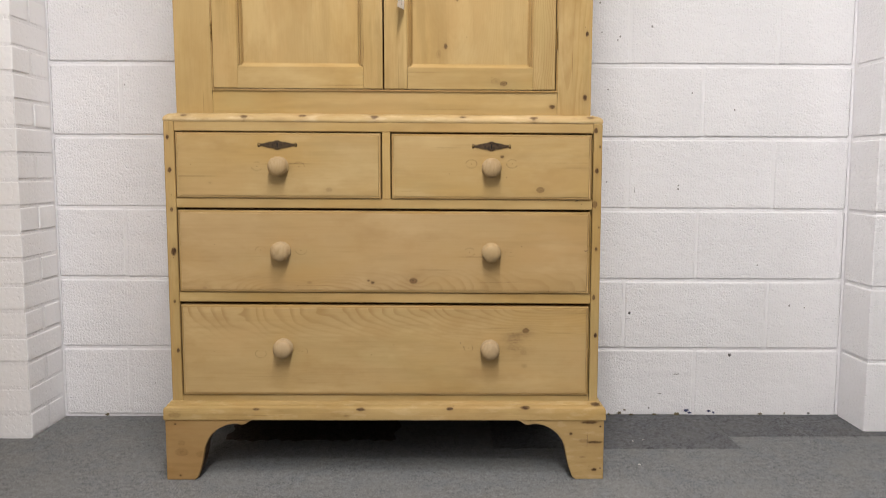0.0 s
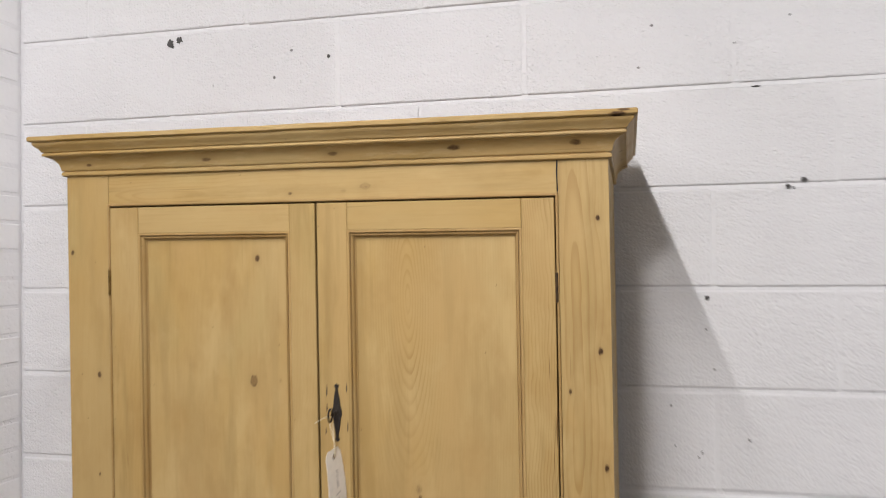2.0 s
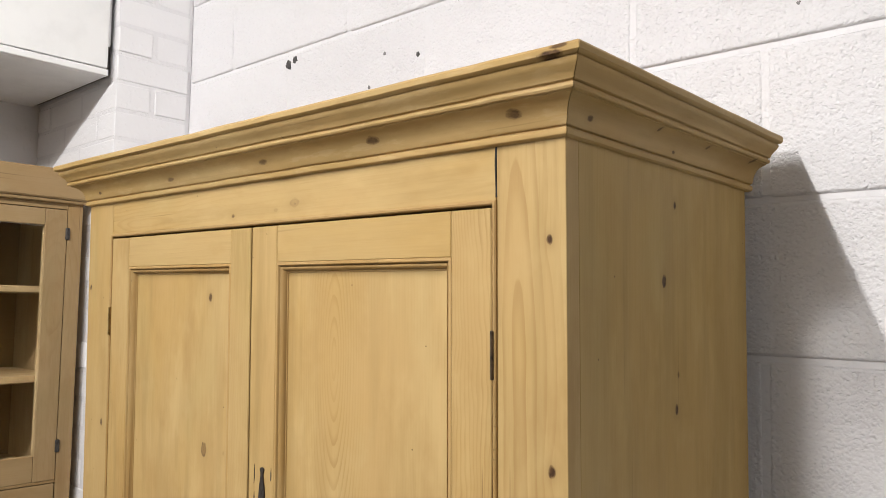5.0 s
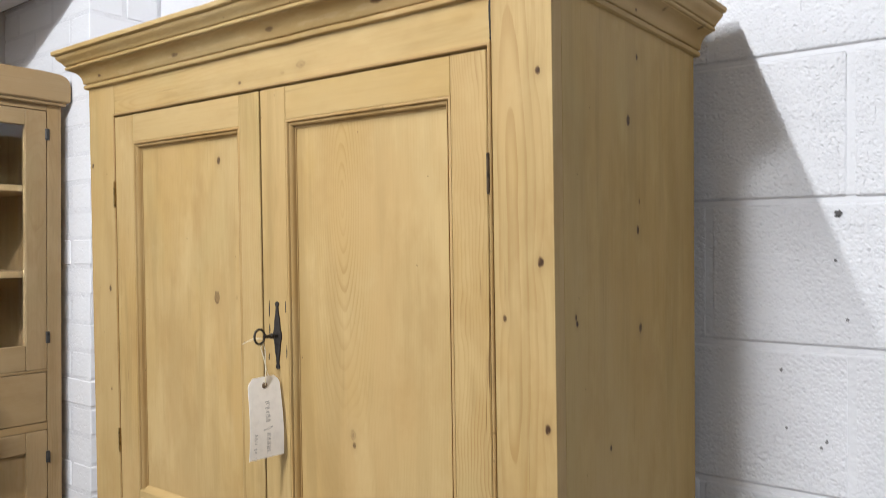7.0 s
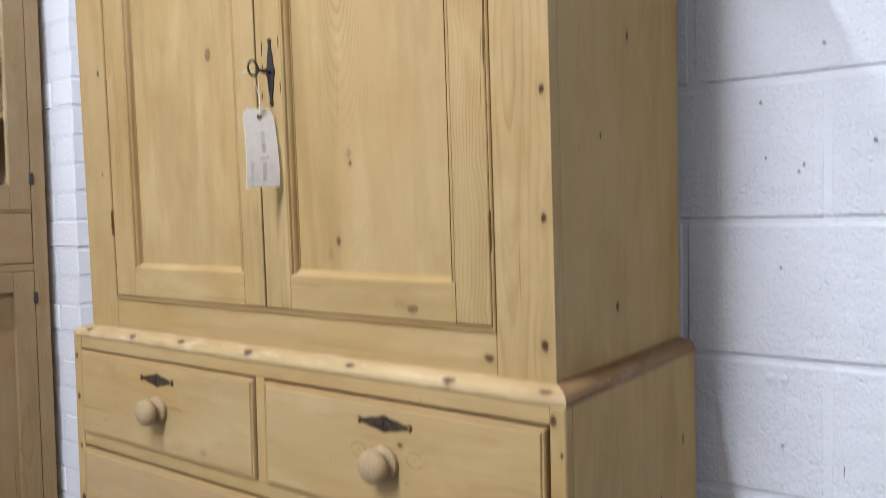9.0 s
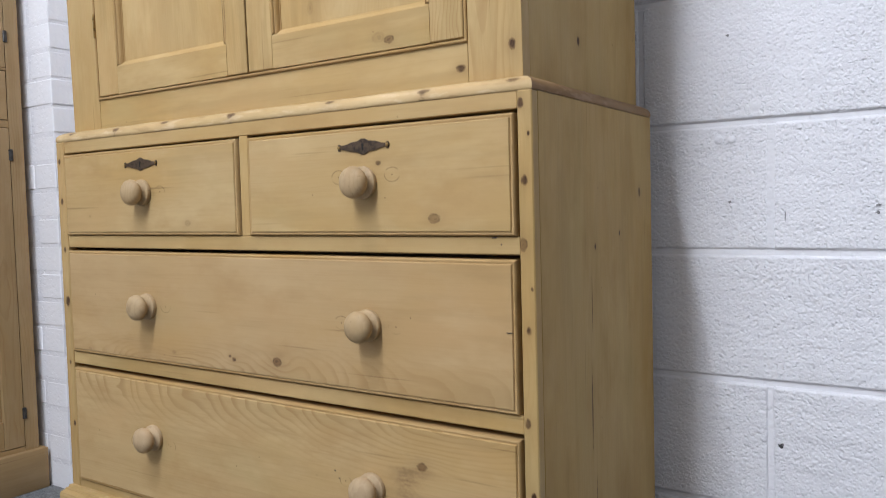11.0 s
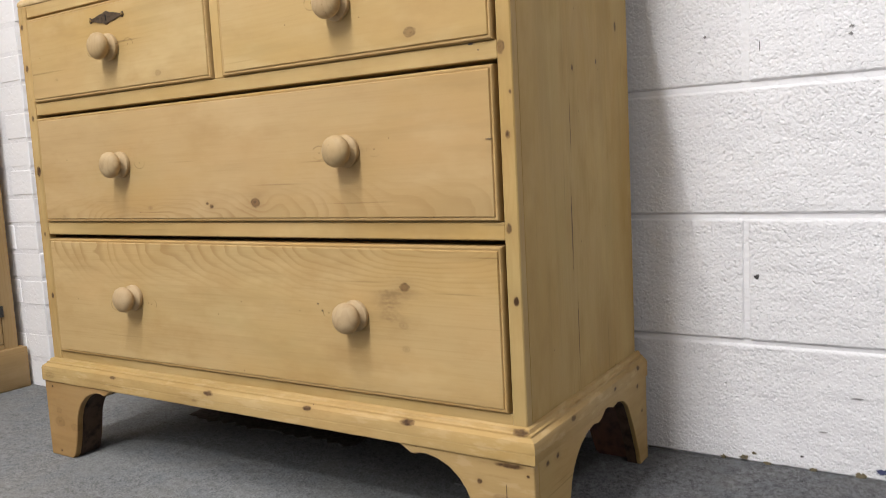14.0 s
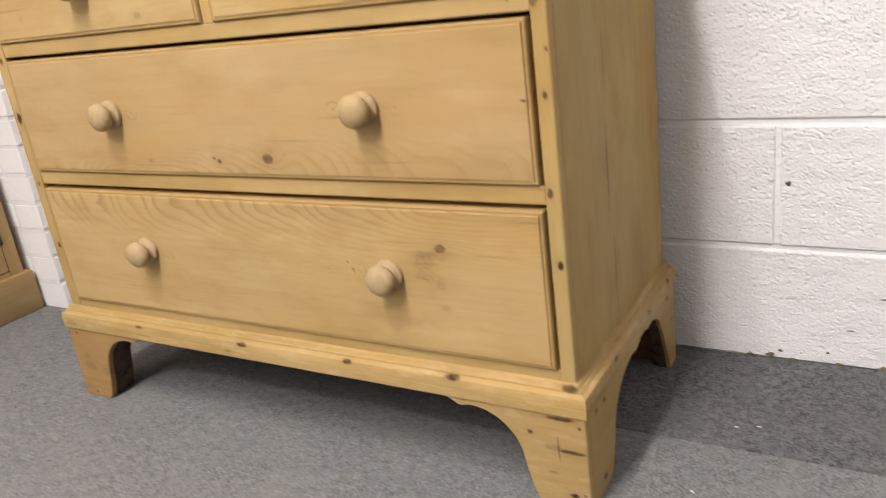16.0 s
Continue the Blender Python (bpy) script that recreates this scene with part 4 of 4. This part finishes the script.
    wood = pine("cornice_wood", "x", "y", [(1.858, -0.47, 0.004, 0.6, 2.4), (1.858, -0.215, 0.0055, 0.5, 2.6), (1.857, 0.040, 0.0055, 0.5, 2.6), (1.857, 0.265, 0.0065, 0.62, 2.4), (1.856, 0.475, 0.0068, 0.62, 2.2), (1.893, 0.545, 0.0050, 0.8, 4.0), (1.899, 0.555, 0.0035, 0.7, 4.0)], seed=71.0, figure=0.35, stretch=2.4, rub=0.25)
    turn = pine("cornice_side_wood", "y", "x", [(1.850, -0.475, 0.0045, 0.7), (1.861, -0.346, 0.0028, 0.55), (1.861, -0.219, 0.0032, 0.5), (1.863, -0.087, 0.0040, 0.6), (1.845, -0.29, 0.003, 0.6)], seed=73.0, figure=0.35, stretch=1.6)
    crown = [(-half, back + 0.012), (-half, fy - 0.0005), (half, fy - 0.0005), (half, back + 0.012)]
    part("cornice_front", run(crown, profile, flat_plan, 1, 0.0006, 0.03, 0.0006), wood, root, "deep moulded pine cornice with knots")
    for n in (0, 2):
        part("cornice_return", run(crown, profile, flat_plan, n, 0.0006, 0.03, 0.0004), turn, root)
    part("cornice_lid", box(-half + 0.02, half - 0.02, fy + 0.02, back, 1.885, 1.898, 0), RAW, root)
    LEAN.clear()
    SAG.clear()
    return root


chest_of_drawers()
cupboard()


# ---- price tags ----
def price_tag(name, hole, ring, face_x, label):
    """A manila luggage label hung on a string, broadside to x."""
    x, y, z = hole
    root = thing(name, (x, y, z - 0.12), label, "price tag", "price tags")
    bm = bmesh.new()
    wide, high = 0.0550, 0.121
    twist = lambda v: 0.12 + 0.14 * max(-v, 0.0) / high
    bend = lambda v: face_x * (0.010 * math.sin(2.6 * v / high) + 0.004 * v / high)
    rows = [(0.013, 0.33), (0.006, 0.46), (0.0, 0.5), (-0.02, 0.5), (-0.045, 0.5), (-0.07, 0.5), (-0.09, 0.5), (-high + 0.013, 0.5)]
    loops = []
    for side in (0.0, 0.0006):
        loops.append([[bm.verts.new((x + bend(-v) * 0.6 + side + twist(v) * k * wide * h, y - 0.001 + k * wide * h, z + v + 0.06 * k * wide * h)) for k in (-1, 1)] for v, h in rows])
    for side in loops:
        for a, b in zip(side, side[1:]):
            bm.faces.new((a[0], a[1], b[1], b[0]))
    for k in (0, 1):
        for a, b, c, d in zip(loops[0], loops[0][1:], loops[1], loops[1][1:]):
            bm.faces.new((a[k], b[k], d[k], c[k]))
    bm.faces.new((loops[0][0][0], loops[0][0][1], loops[1][0][1], loops[1][0][0]))
    bm.faces.new((loops[0][-1][0], loops[0][-1][1], loops[1][-1][1], loops[1][-1][0]))
    card = part("card", bm, PAPER, root)
    part("eyelet", lathe([(0.0048, x - 0.0008), (0.0048, x + 0.0014), (0.0040, x + 0.0016)], "x", 16, (0, y, z)), EYELET, card)
    part("string", rod([(x + 0.002, y, z), (x + 0.001, y + 0.0015, z + 0.022), (ring[0] + 0.002, ring[1] + 0.002, ring[2] - 0.022), (ring[0], ring[1], ring[2] - 0.010), (ring[0] - 0.003, ring[1] - 0.002, ring[2] - 0.018), (x - 0.001, y + 0.004, z + 0.028), (x + 0.002, y + 0.006, z + 0.014)], 0.0008, 6), STRING, root)
    part("string_end", rod([(ring[0], ring[1], ring[2] - 0.004), (ring[0] - 0.010, ring[1] - 0.010, ring[2] - 0.004), (ring[0] - 0.024, ring[1] - 0.020, ring[2] - 0.012)], 0.0007, 6), STRING, root)
    # pen strokes that cannot be read, in two lines down the card
    rng = random.Random(5)
    strokes = [(0.0015, -0.0245 - 0.0064 * n - gap, 0.0072) for n in range(5) for gap in (0.0, 0.0027)]
    strokes += [(0.0015, -0.0720 - 0.0064 * n - gap, 0.0064) for n in range(5) for gap in (0.0, 0.0026)]
    strokes += [(-0.0190, -0.0720 - 0.0042 * n, 0.0040) for n in range(10) if n not in (4, 7)]
    strokes += [(0.0010, -0.0640, 0.0150)]
    for line, v, size in strokes:
        px = x + bend(-v) * 0.6 + 0.0007 + twist(v) * line
        dy, lean = line + rng.uniform(-0.0006, 0.0006), rng.uniform(-0.0008, 0.0008) if size < 0.01 else 0.0022
        bar = box(px, px + 0.0003, y + dy - size / 2, y + dy + size / 2, z + v - 0.0004, z + v + 0.0004, 0)
        for vert in bar.verts:
            across = vert.co.y - y - dy
            vert.co.z += lean * across / size * 2
            vert.co.x += twist(v) * across
        part("pen_stroke", bar, INK, card)
    return root


price_tag("price_tag", (0.040, -0.528, 1.313), (0.037, -0.5275, 1.388), 1, "manila luggage label with pen marks, tied to the key")


# ---- the glazed cupboard by the side wall ----
def glazed_cupboard():
    """Stands against the left wall and looks along +x."""
    root = thing("glazed_cupboard", (-1.39, -0.66, 0), "pale pine glazed cupboard with shelves above a drawer and door", "cupboard")
    fx, y1, y0, back = -1.197, -0.238, -1.080, LEFT + 0.012
    wood = pine("old_pine_upright", "z", "x", seed=81.0, pale=(0.378, 0.262, 0.132), late=(0.24, 0.148, 0.070), figure=1.0, heart=-0.30, tilt=0.03)
    level = pine("old_pine_level", "y", "x", seed=83.0, pale=(0.378, 0.262, 0.132), late=(0.25, 0.155, 0.075), figure=0.6)
    # Same pine, with the shade behind the glass put into a darker colour.
    inner = pine("old_pine_inside_shaded", "z", "x", seed=85.0, pale=(0.20, 0.125, 0.052), late=(0.15, 0.085, 0.034), figure=0.5)
    glass = Nodes("cabinet_glass")
    glass.out.inputs["Transmission Weight"].default_value = 1.0
    glass.out.inputs["IOR"].default_value = 1.45
    pane_mat = glass.finish((0.95, 0.97, 0.96), 0.02)
    for a, b in ((y1 - 0.020, y1), (y0, y0 + 0.020)):
        part("side_panel", box(back, fx - 0.0215, a, b, 0.0, 1.93, 0.001), wood, root)
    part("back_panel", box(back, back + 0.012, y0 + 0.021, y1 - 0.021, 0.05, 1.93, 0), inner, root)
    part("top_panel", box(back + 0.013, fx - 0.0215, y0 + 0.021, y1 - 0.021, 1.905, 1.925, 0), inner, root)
    for a, b in ((y1 - 0.0385, y1), (y0, y0 + 0.0385)):
        part("face_stile", box(fx - 0.021, fx, a, b, 0.0, 1.93, 0.001), wood, root)
    s0, s1 = y0 + 0.039, y1 - 0.039
    for z0, z1 in ((1.905, 1.930), (1.189, 1.196), (1.030, 1.050), (0.105, 0.13)):
        part("rail", box(fx - 0.020, fx - 0.0005, s0, s1, z0, z1, 0.001), level, root)
    for z in (1.691, 1.455, 1.20, 0.55):
        part("shelf", box(back + 0.013, fx - 0.045, y0 + 0.021, y1 - 0.021, z - 0.009, z + 0.009, 0.002), level, root)
    mid = (s0 + s1) / 2
    part("drawer", box(fx - 0.021, fx, s0 + 0.002, s1 - 0.002, 1.052, 1.187, 0.0015), level, root, "shallow pine drawer")
    for ya, yb in ((mid + 0.001, s1 - 0.0015), (s0 + 0.0015, mid - 0.001)):
        def frame_parts(z0, z1, low_rail, top_rail, label):
            door = part("door", box(fx - 0.020, fx + 0.001, yb - 0.055, yb, z0, z1, 0.0015), wood, root, label)
            part("stile", box(fx - 0.020, fx + 0.001, ya, ya + 0.055, z0, z1, 0.0015), wood, door)
            part("top_rail", box(fx - 0.020, fx, ya + 0.0554, yb - 0.0554, z1 - top_rail, z1, 0.0015), level, door)
            part("bottom_rail", box(fx - 0.020, fx, ya + 0.0554, yb - 0.0554, z0, z0 + low_rail, 0.0015), level, door)
            hy = yb + 0.002 if ya > mid else ya - 0.002
            for hz in ((1.840, 1.283) if z0 > 1 else (0.955, 0.225)):
                part("hinge", box(fx - 0.004, fx + 0.0045, hy - 0.0055, hy + 0.0055, hz - 0.016, hz + 0.016, 0.0015), STEEL, door, "dull steel butt hinge")
            return door
        upper = frame_parts(1.1965, 1.903, 0.067, 0.043, "glazed pine door, shut")
        part("pane", box(fx - 0.012, fx - 0.009, ya + 0.050, yb - 0.050, 1.255, 1.868, 0), pane_mat, upper, "clear glass pane").visible_shadow = False
        lower = frame_parts(0.132, 1.0285, 0.080, 0.055, "panelled pine door, shut")
        part("panel", box(fx - 0.017, fx - 0.010, ya + 0.050, yb - 0.050, 0.205, 0.982, 0), wood, lower)
    board = [(y0 - 0.02, 1.930), (y1 + 0.014, 1.930), (y1 + 0.020, 1.938), (y1 + 0.020, 1.975), (y1 + 0.017, 1.990), (y1 + 0.008, 2.001), (y1 - 0.008, 2.007), (y1 - 0.05, 2.010), (y0 + 0.05, 2.010), (y0 + 0.015, 2.004), (y0 - 0.004, 1.994), (y0 - 0.02, 1.955)]
    part("cornice", slab(board, fx - 0.01, fx + 0.020, flat_side, 0.004), level, root, "pine cornice board with rounded ends")
    part("cornice_bead", box(fx - 0.01, fx + 0.013, y0 - 0.010, y1 + 0.010, 1.921, 1.9298, 0.003, 2), level, root)
    part("plinth", box(back, fx + 0.018, y0 - 0.016, y1 + 0.016, 0.0, 0.117, 0.004, 2), level, root, "plain pine plinth")
    ky, kz = -0.458, 1.118
    knob = repeat("knob", KNOB_ME, root, (fx, ky, kz), (0, 0, radians(90)))
    tagged(knob, "turned drawer knob")
    return ky, kz


tag_y, tag_z = glazed_cupboard()
price_tag("price_tag", (-1.156, tag_y, tag_z - 0.055), (-1.160, tag_y, tag_z + 0.004), 1, "white card label hung from a drawer knob")


# ---- the white cupboard high on the side wall ----
def wall_cupboard():
    root = thing("wall_cupboard", (-1.36, -0.85, 2.26), "white painted cupboard fixed high on the side wall", "cupboard")
    fx, y1, y0 = -1.112, -0.234, -1.60
    part("carcass", box(LEFT + 0.001, fx, y0, y1, 2.26, 2.95, 0.002), SATIN, root)
    part("base_lip", box(fx + 0.0005, fx + 0.017, y0, y1 + 0.002, 2.2605, 2.2785, 0.002), SATIN, root, "white lip under the doors")
    mid = (y0 + y1) / 2
    for a, b in ((mid + 0.002, y1 - 0.001), (y0, mid - 0.002)):
        part("door", box(fx + 0.0015, fx + 0.017, a, b, 2.2815, 2.945, 0.0015), SATIN, root)
    part("end_strip", box(fx - 0.03, fx + 0.006, y1 + 0.001, y1 + 0.009, 2.345, 2.945, 0.001), SATIN, root)
    # Dark filler that paints the shade of the open gap at the pier.
    part("gap_seal", box(LEFT + 0.005, fx - 0.012, y1 + 0.001, y1 + 0.014, 2.268, 2.94, 0), PLUG, root, "dark strip standing for the shade in the gap at the pier")


wall_cupboard()

# ---- carpet strip, chips and marks ----
for x0, x1, y0 in ((0.30, 1.020, -0.309), (1.0225, 1.62, -0.205)):
    part("carpet_piece", box(x0, x1, y0, 0.004, -0.005, 0.0022, 0.0012), CARPET_DARK, floor)
# Dark brown piece with ragged edges, under the back of the chest.
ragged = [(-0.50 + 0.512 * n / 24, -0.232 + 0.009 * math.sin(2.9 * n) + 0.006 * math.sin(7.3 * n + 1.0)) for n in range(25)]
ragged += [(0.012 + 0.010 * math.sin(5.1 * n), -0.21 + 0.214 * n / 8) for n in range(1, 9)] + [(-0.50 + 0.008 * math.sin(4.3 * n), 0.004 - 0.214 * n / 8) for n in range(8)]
part("carpet_piece", slab(ragged, -0.005, 0.0018, lambda u, v, w: (u, v, w)), CARPET_BROWN, floor)
rng = random.Random(3)
for x, y in ((0.716, -0.251), (0.749, -0.240), (0.687, -0.438)):
    part("lint", rod([(x, y, 0.003), (x + 0.003, y + rng.uniform(-0.004, 0.004), 0.004), (x + 0.006, y + rng.uniform(-0.004, 0.004), 0.003)], 0.0007, 5), PAPER, floor)


def blot(x, z, size, material, name, flat=1.0):
    """A small uneven patch on the back wall."""
    outline = [(x + size * math.cos(t) * rng.uniform(0.45, 1.2), z + flat * size * math.sin(t) * rng.uniform(0.45, 1.2)) for t in [2 * math.pi * n / 19 for n in range(19)]]
    part(name, slab(outline, -0.0010, 0.003, flat_front), material, wall_back)


for x, z, r in ((-0.617, 2.253, 0.010), (-0.590, 2.258, 0.009), (-0.610, 2.243, 0.005), (-0.271, 2.207, 0.004), (-0.170, 2.185, 0.005), (-0.319, 2.141, 0.004), (0.935, 1.830, 0.008), (0.903, 1.815, 0.006), (0.914, 1.812, 0.004), (0.619, 2.195, 0.004), (0.728, 1.570, 0.006), (1.281, 0.367, 0.0038), (1.092, 0.204, 0.006), (0.760, 0.344, 0.005), (-0.879, 1.763, 0.005), (1.33, 0.36, 0.003)):
    blot(x, z, r, PLUG if r > 0.0042 else PIT, "wall_plug")
for x, z in ((0.653, 1.238), (0.724, 1.500), (0.740, 1.411), (0.703, 1.214), (0.645, 1.328), (0.676, 1.060), (0.811, 1.255), (0.677, 0.769), (0.711, 1.224), (0.907, 0.746), (0.762, 0.346), (-0.850, 1.075), (1.079, 0.997), (-0.789, 0.113), (0.943, 1.050), (0.588, 2.100), (0.798, 2.142), (0.914, 2.195), (1.171, 0.500)):
    blot(x, z, rng.uniform(0.0022, 0.0036), PIT, "wall_pit", rng.uniform(0.7, 1.3))
for x, z, wide, high in ((0.768, 0.743, 0.0008, 0.010), (0.908, 0.758, 0.004, 0.002), (0.918, 0.140, 0.011, 0.0016), (0.866, 0.075, 0.008, 0.0014)):
    part("wall_scratch", slab([(x - wide, z - high * 0.6), (x + wide * 0.4, z - high), (x + wide, z + high * 0.5), (x - wide * 0.3, z + high)], -0.0010, 0.003, flat_front), PIT, wall_back)
for x, z, r in ((0.7205, 0.936, 0.013), (0.659, 0.879, 0.008), (0.680, 0.8785, 0.007)):
    part("paint_drip", lathe([(r, 0.003), (r * 0.97, 0.0004), (r * 0.75, -0.0008), (r * 0.4, -0.0015), (r * 0.05, -0.0017)], "y", 18, (x, 0, z)), MORTAR, wall_back)
blot(0.841, 2.041, 0.012, PLUG, "wall_scuff", 0.15)
for x, z, r, kind in ((0.699, 0.006, 0.008, FLAKE), (0.735, 0.010, 0.012, FLAKE), (0.752, 0.020, 0.006, FLAKE), (0.775, 0.004, 0.009, FLAKE), (0.850, 0.005, 0.010, FLAKE), (0.925, 0.006, 0.012, FLAKE), (0.955, 0.018, 0.012, BLUE), (0.966, 0.010, 0.008, BLUE), (1.030, 0.016, 0.010, BLUE), (1.045, 0.011, 0.007, BLUE), (0.832, 0.026, 0.004, PLUG), (1.20, 0.006, 0.009, FLAKE), (1.36, 0.008, 0.007, PLUG), (-0.70, 0.006, 0.008, FLAKE), (-0.95, 0.007, 0.009, FLAKE), (1.28, 0.008, 0.006, FLAKE)):
    blot(x, z, 0.8 * r, kind, "paint_chip", 0.6)

# ---- blocks and bricks, laid one by one ----
def jog(scale=0.0012):
    return rng.uniform(-scale, scale)


def stone(name, wide, deep, high, bevel, material, ends=1.0):
    """A block with thickly painted arrises: flat faces, rounded shading at the edges."""
    bm = box(-wide / 2, wide / 2, -deep / 2, deep / 2, -high / 2, high / 2, bevel)
    for v in bm.verts:
        if abs(v.co.x) < wide / 2 - 1e-5:
            v.co.x = math.copysign(wide / 2 - bevel * ends, v.co.x)
    bm.normal_update()
    flat = [tuple(max(v.link_faces, key=lambda f: f.calc_area()).normal) for v in bm.verts]
    for face in bm.faces:
        face.smooth = True
    me = to_mesh(name, bm, material, False)
    me.normals_split_custom_set_from_vertices(flat)
    return me


JOINT = 0.011
JOINT_ME = stone("mortar_joint", 0.017, 0.006, COURSE - JOINT - 0.002, 0.0024, MORTAR)
made = {}
for row in range(13):
    z = COURSE * row + COURSE / 2 - 0.004
    start = (0.978, 0.742, 0.972, 0.745, 0.979, 0.745, 1.000, 0.745, 1.008, 0.796, 1.008, 0.78, 0.99)[row]
    pitch = (0.462, 0.466, 0.460, 0.467, 0.461, 0.466, 0.468, 0.468, 0.470, 0.471, 0.468, 0.468, 0.466)[row]
    edges = sorted({PIER_X, STUB_X} | {start + pitch * k for k in range(-5, 2) if PIER_X + 0.04 < start + pitch * k < STUB_X - 0.012})
    for a, b in zip(edges, edges[1:]):
        wide = round(b - a - 0.0050, 3)
        if wide not in made:
            made[wide] = stone("block", wide, 0.1, COURSE - JOINT + 0.002, 0.0055, BLOCK, 1.15)
        if b < STUB_X:
            repeat("mortar_joint", JOINT_ME, wall_back, (b + jog(0.0015), 0.0056 + rng.uniform(0.0, 0.0005), z - 0.0045 * b + 0.003), (0, 0.0045 + jog(0.01), 0))
        repeat("block", made[wide], wall_back, ((a + b) / 2, 0.0500 + jog(), z + jog(0.001) - 0.0045 * (a + b) / 2 + 0.003), (jog(0.004), 0.0045, jog(0.002)))
stub = stone("block", 0.44, 0.16, COURSE - JOINT + 0.002, 0.0055, BLOCK)
for row in range(13):
    repeat("block", stub, block_pier, (STUB_X + 0.22 + jog(), STUB_Y + 0.080 + jog(), COURSE * row + COURSE / 2 - 0.008 + jog()), (0, 0, jog(0.004)))
long_brick = stone("brick", 0.211, 0.098, BED - 0.0058, 0.0050, BRICK)
turned = stone("brick", 0.100, 0.210, BED - 0.0058, 0.0050, BRICK)
for row in range(39):
    z = BED * row + BED / 2
    if row % 2:
        repeat("brick", turned, brick_pier, (PIER_X - 0.049 + jog(), PIER_Y + 0.105 + jog(), z + jog()), (0, 0, jog(0.008)))
        xs = [PIER_X - 0.110 - 0.104 - 0.218 * k for k in range(2)]
    else:
        repeat("brick", long_brick, brick_pier, (PIER_X - 0.104 + jog(), PIER_Y + 0.159 + jog(), z + jog()), (0, 0, jog(0.008)))
        xs = [PIER_X - 0.104 - 0.218 * k for k in range(3)]
    for x in xs:
        repeat("brick", long_brick, brick_pier, (x + jog(), PIER_Y + 0.049 + jog(0.002), z + jog()), (jog(0.006), 0, jog(0.008)))
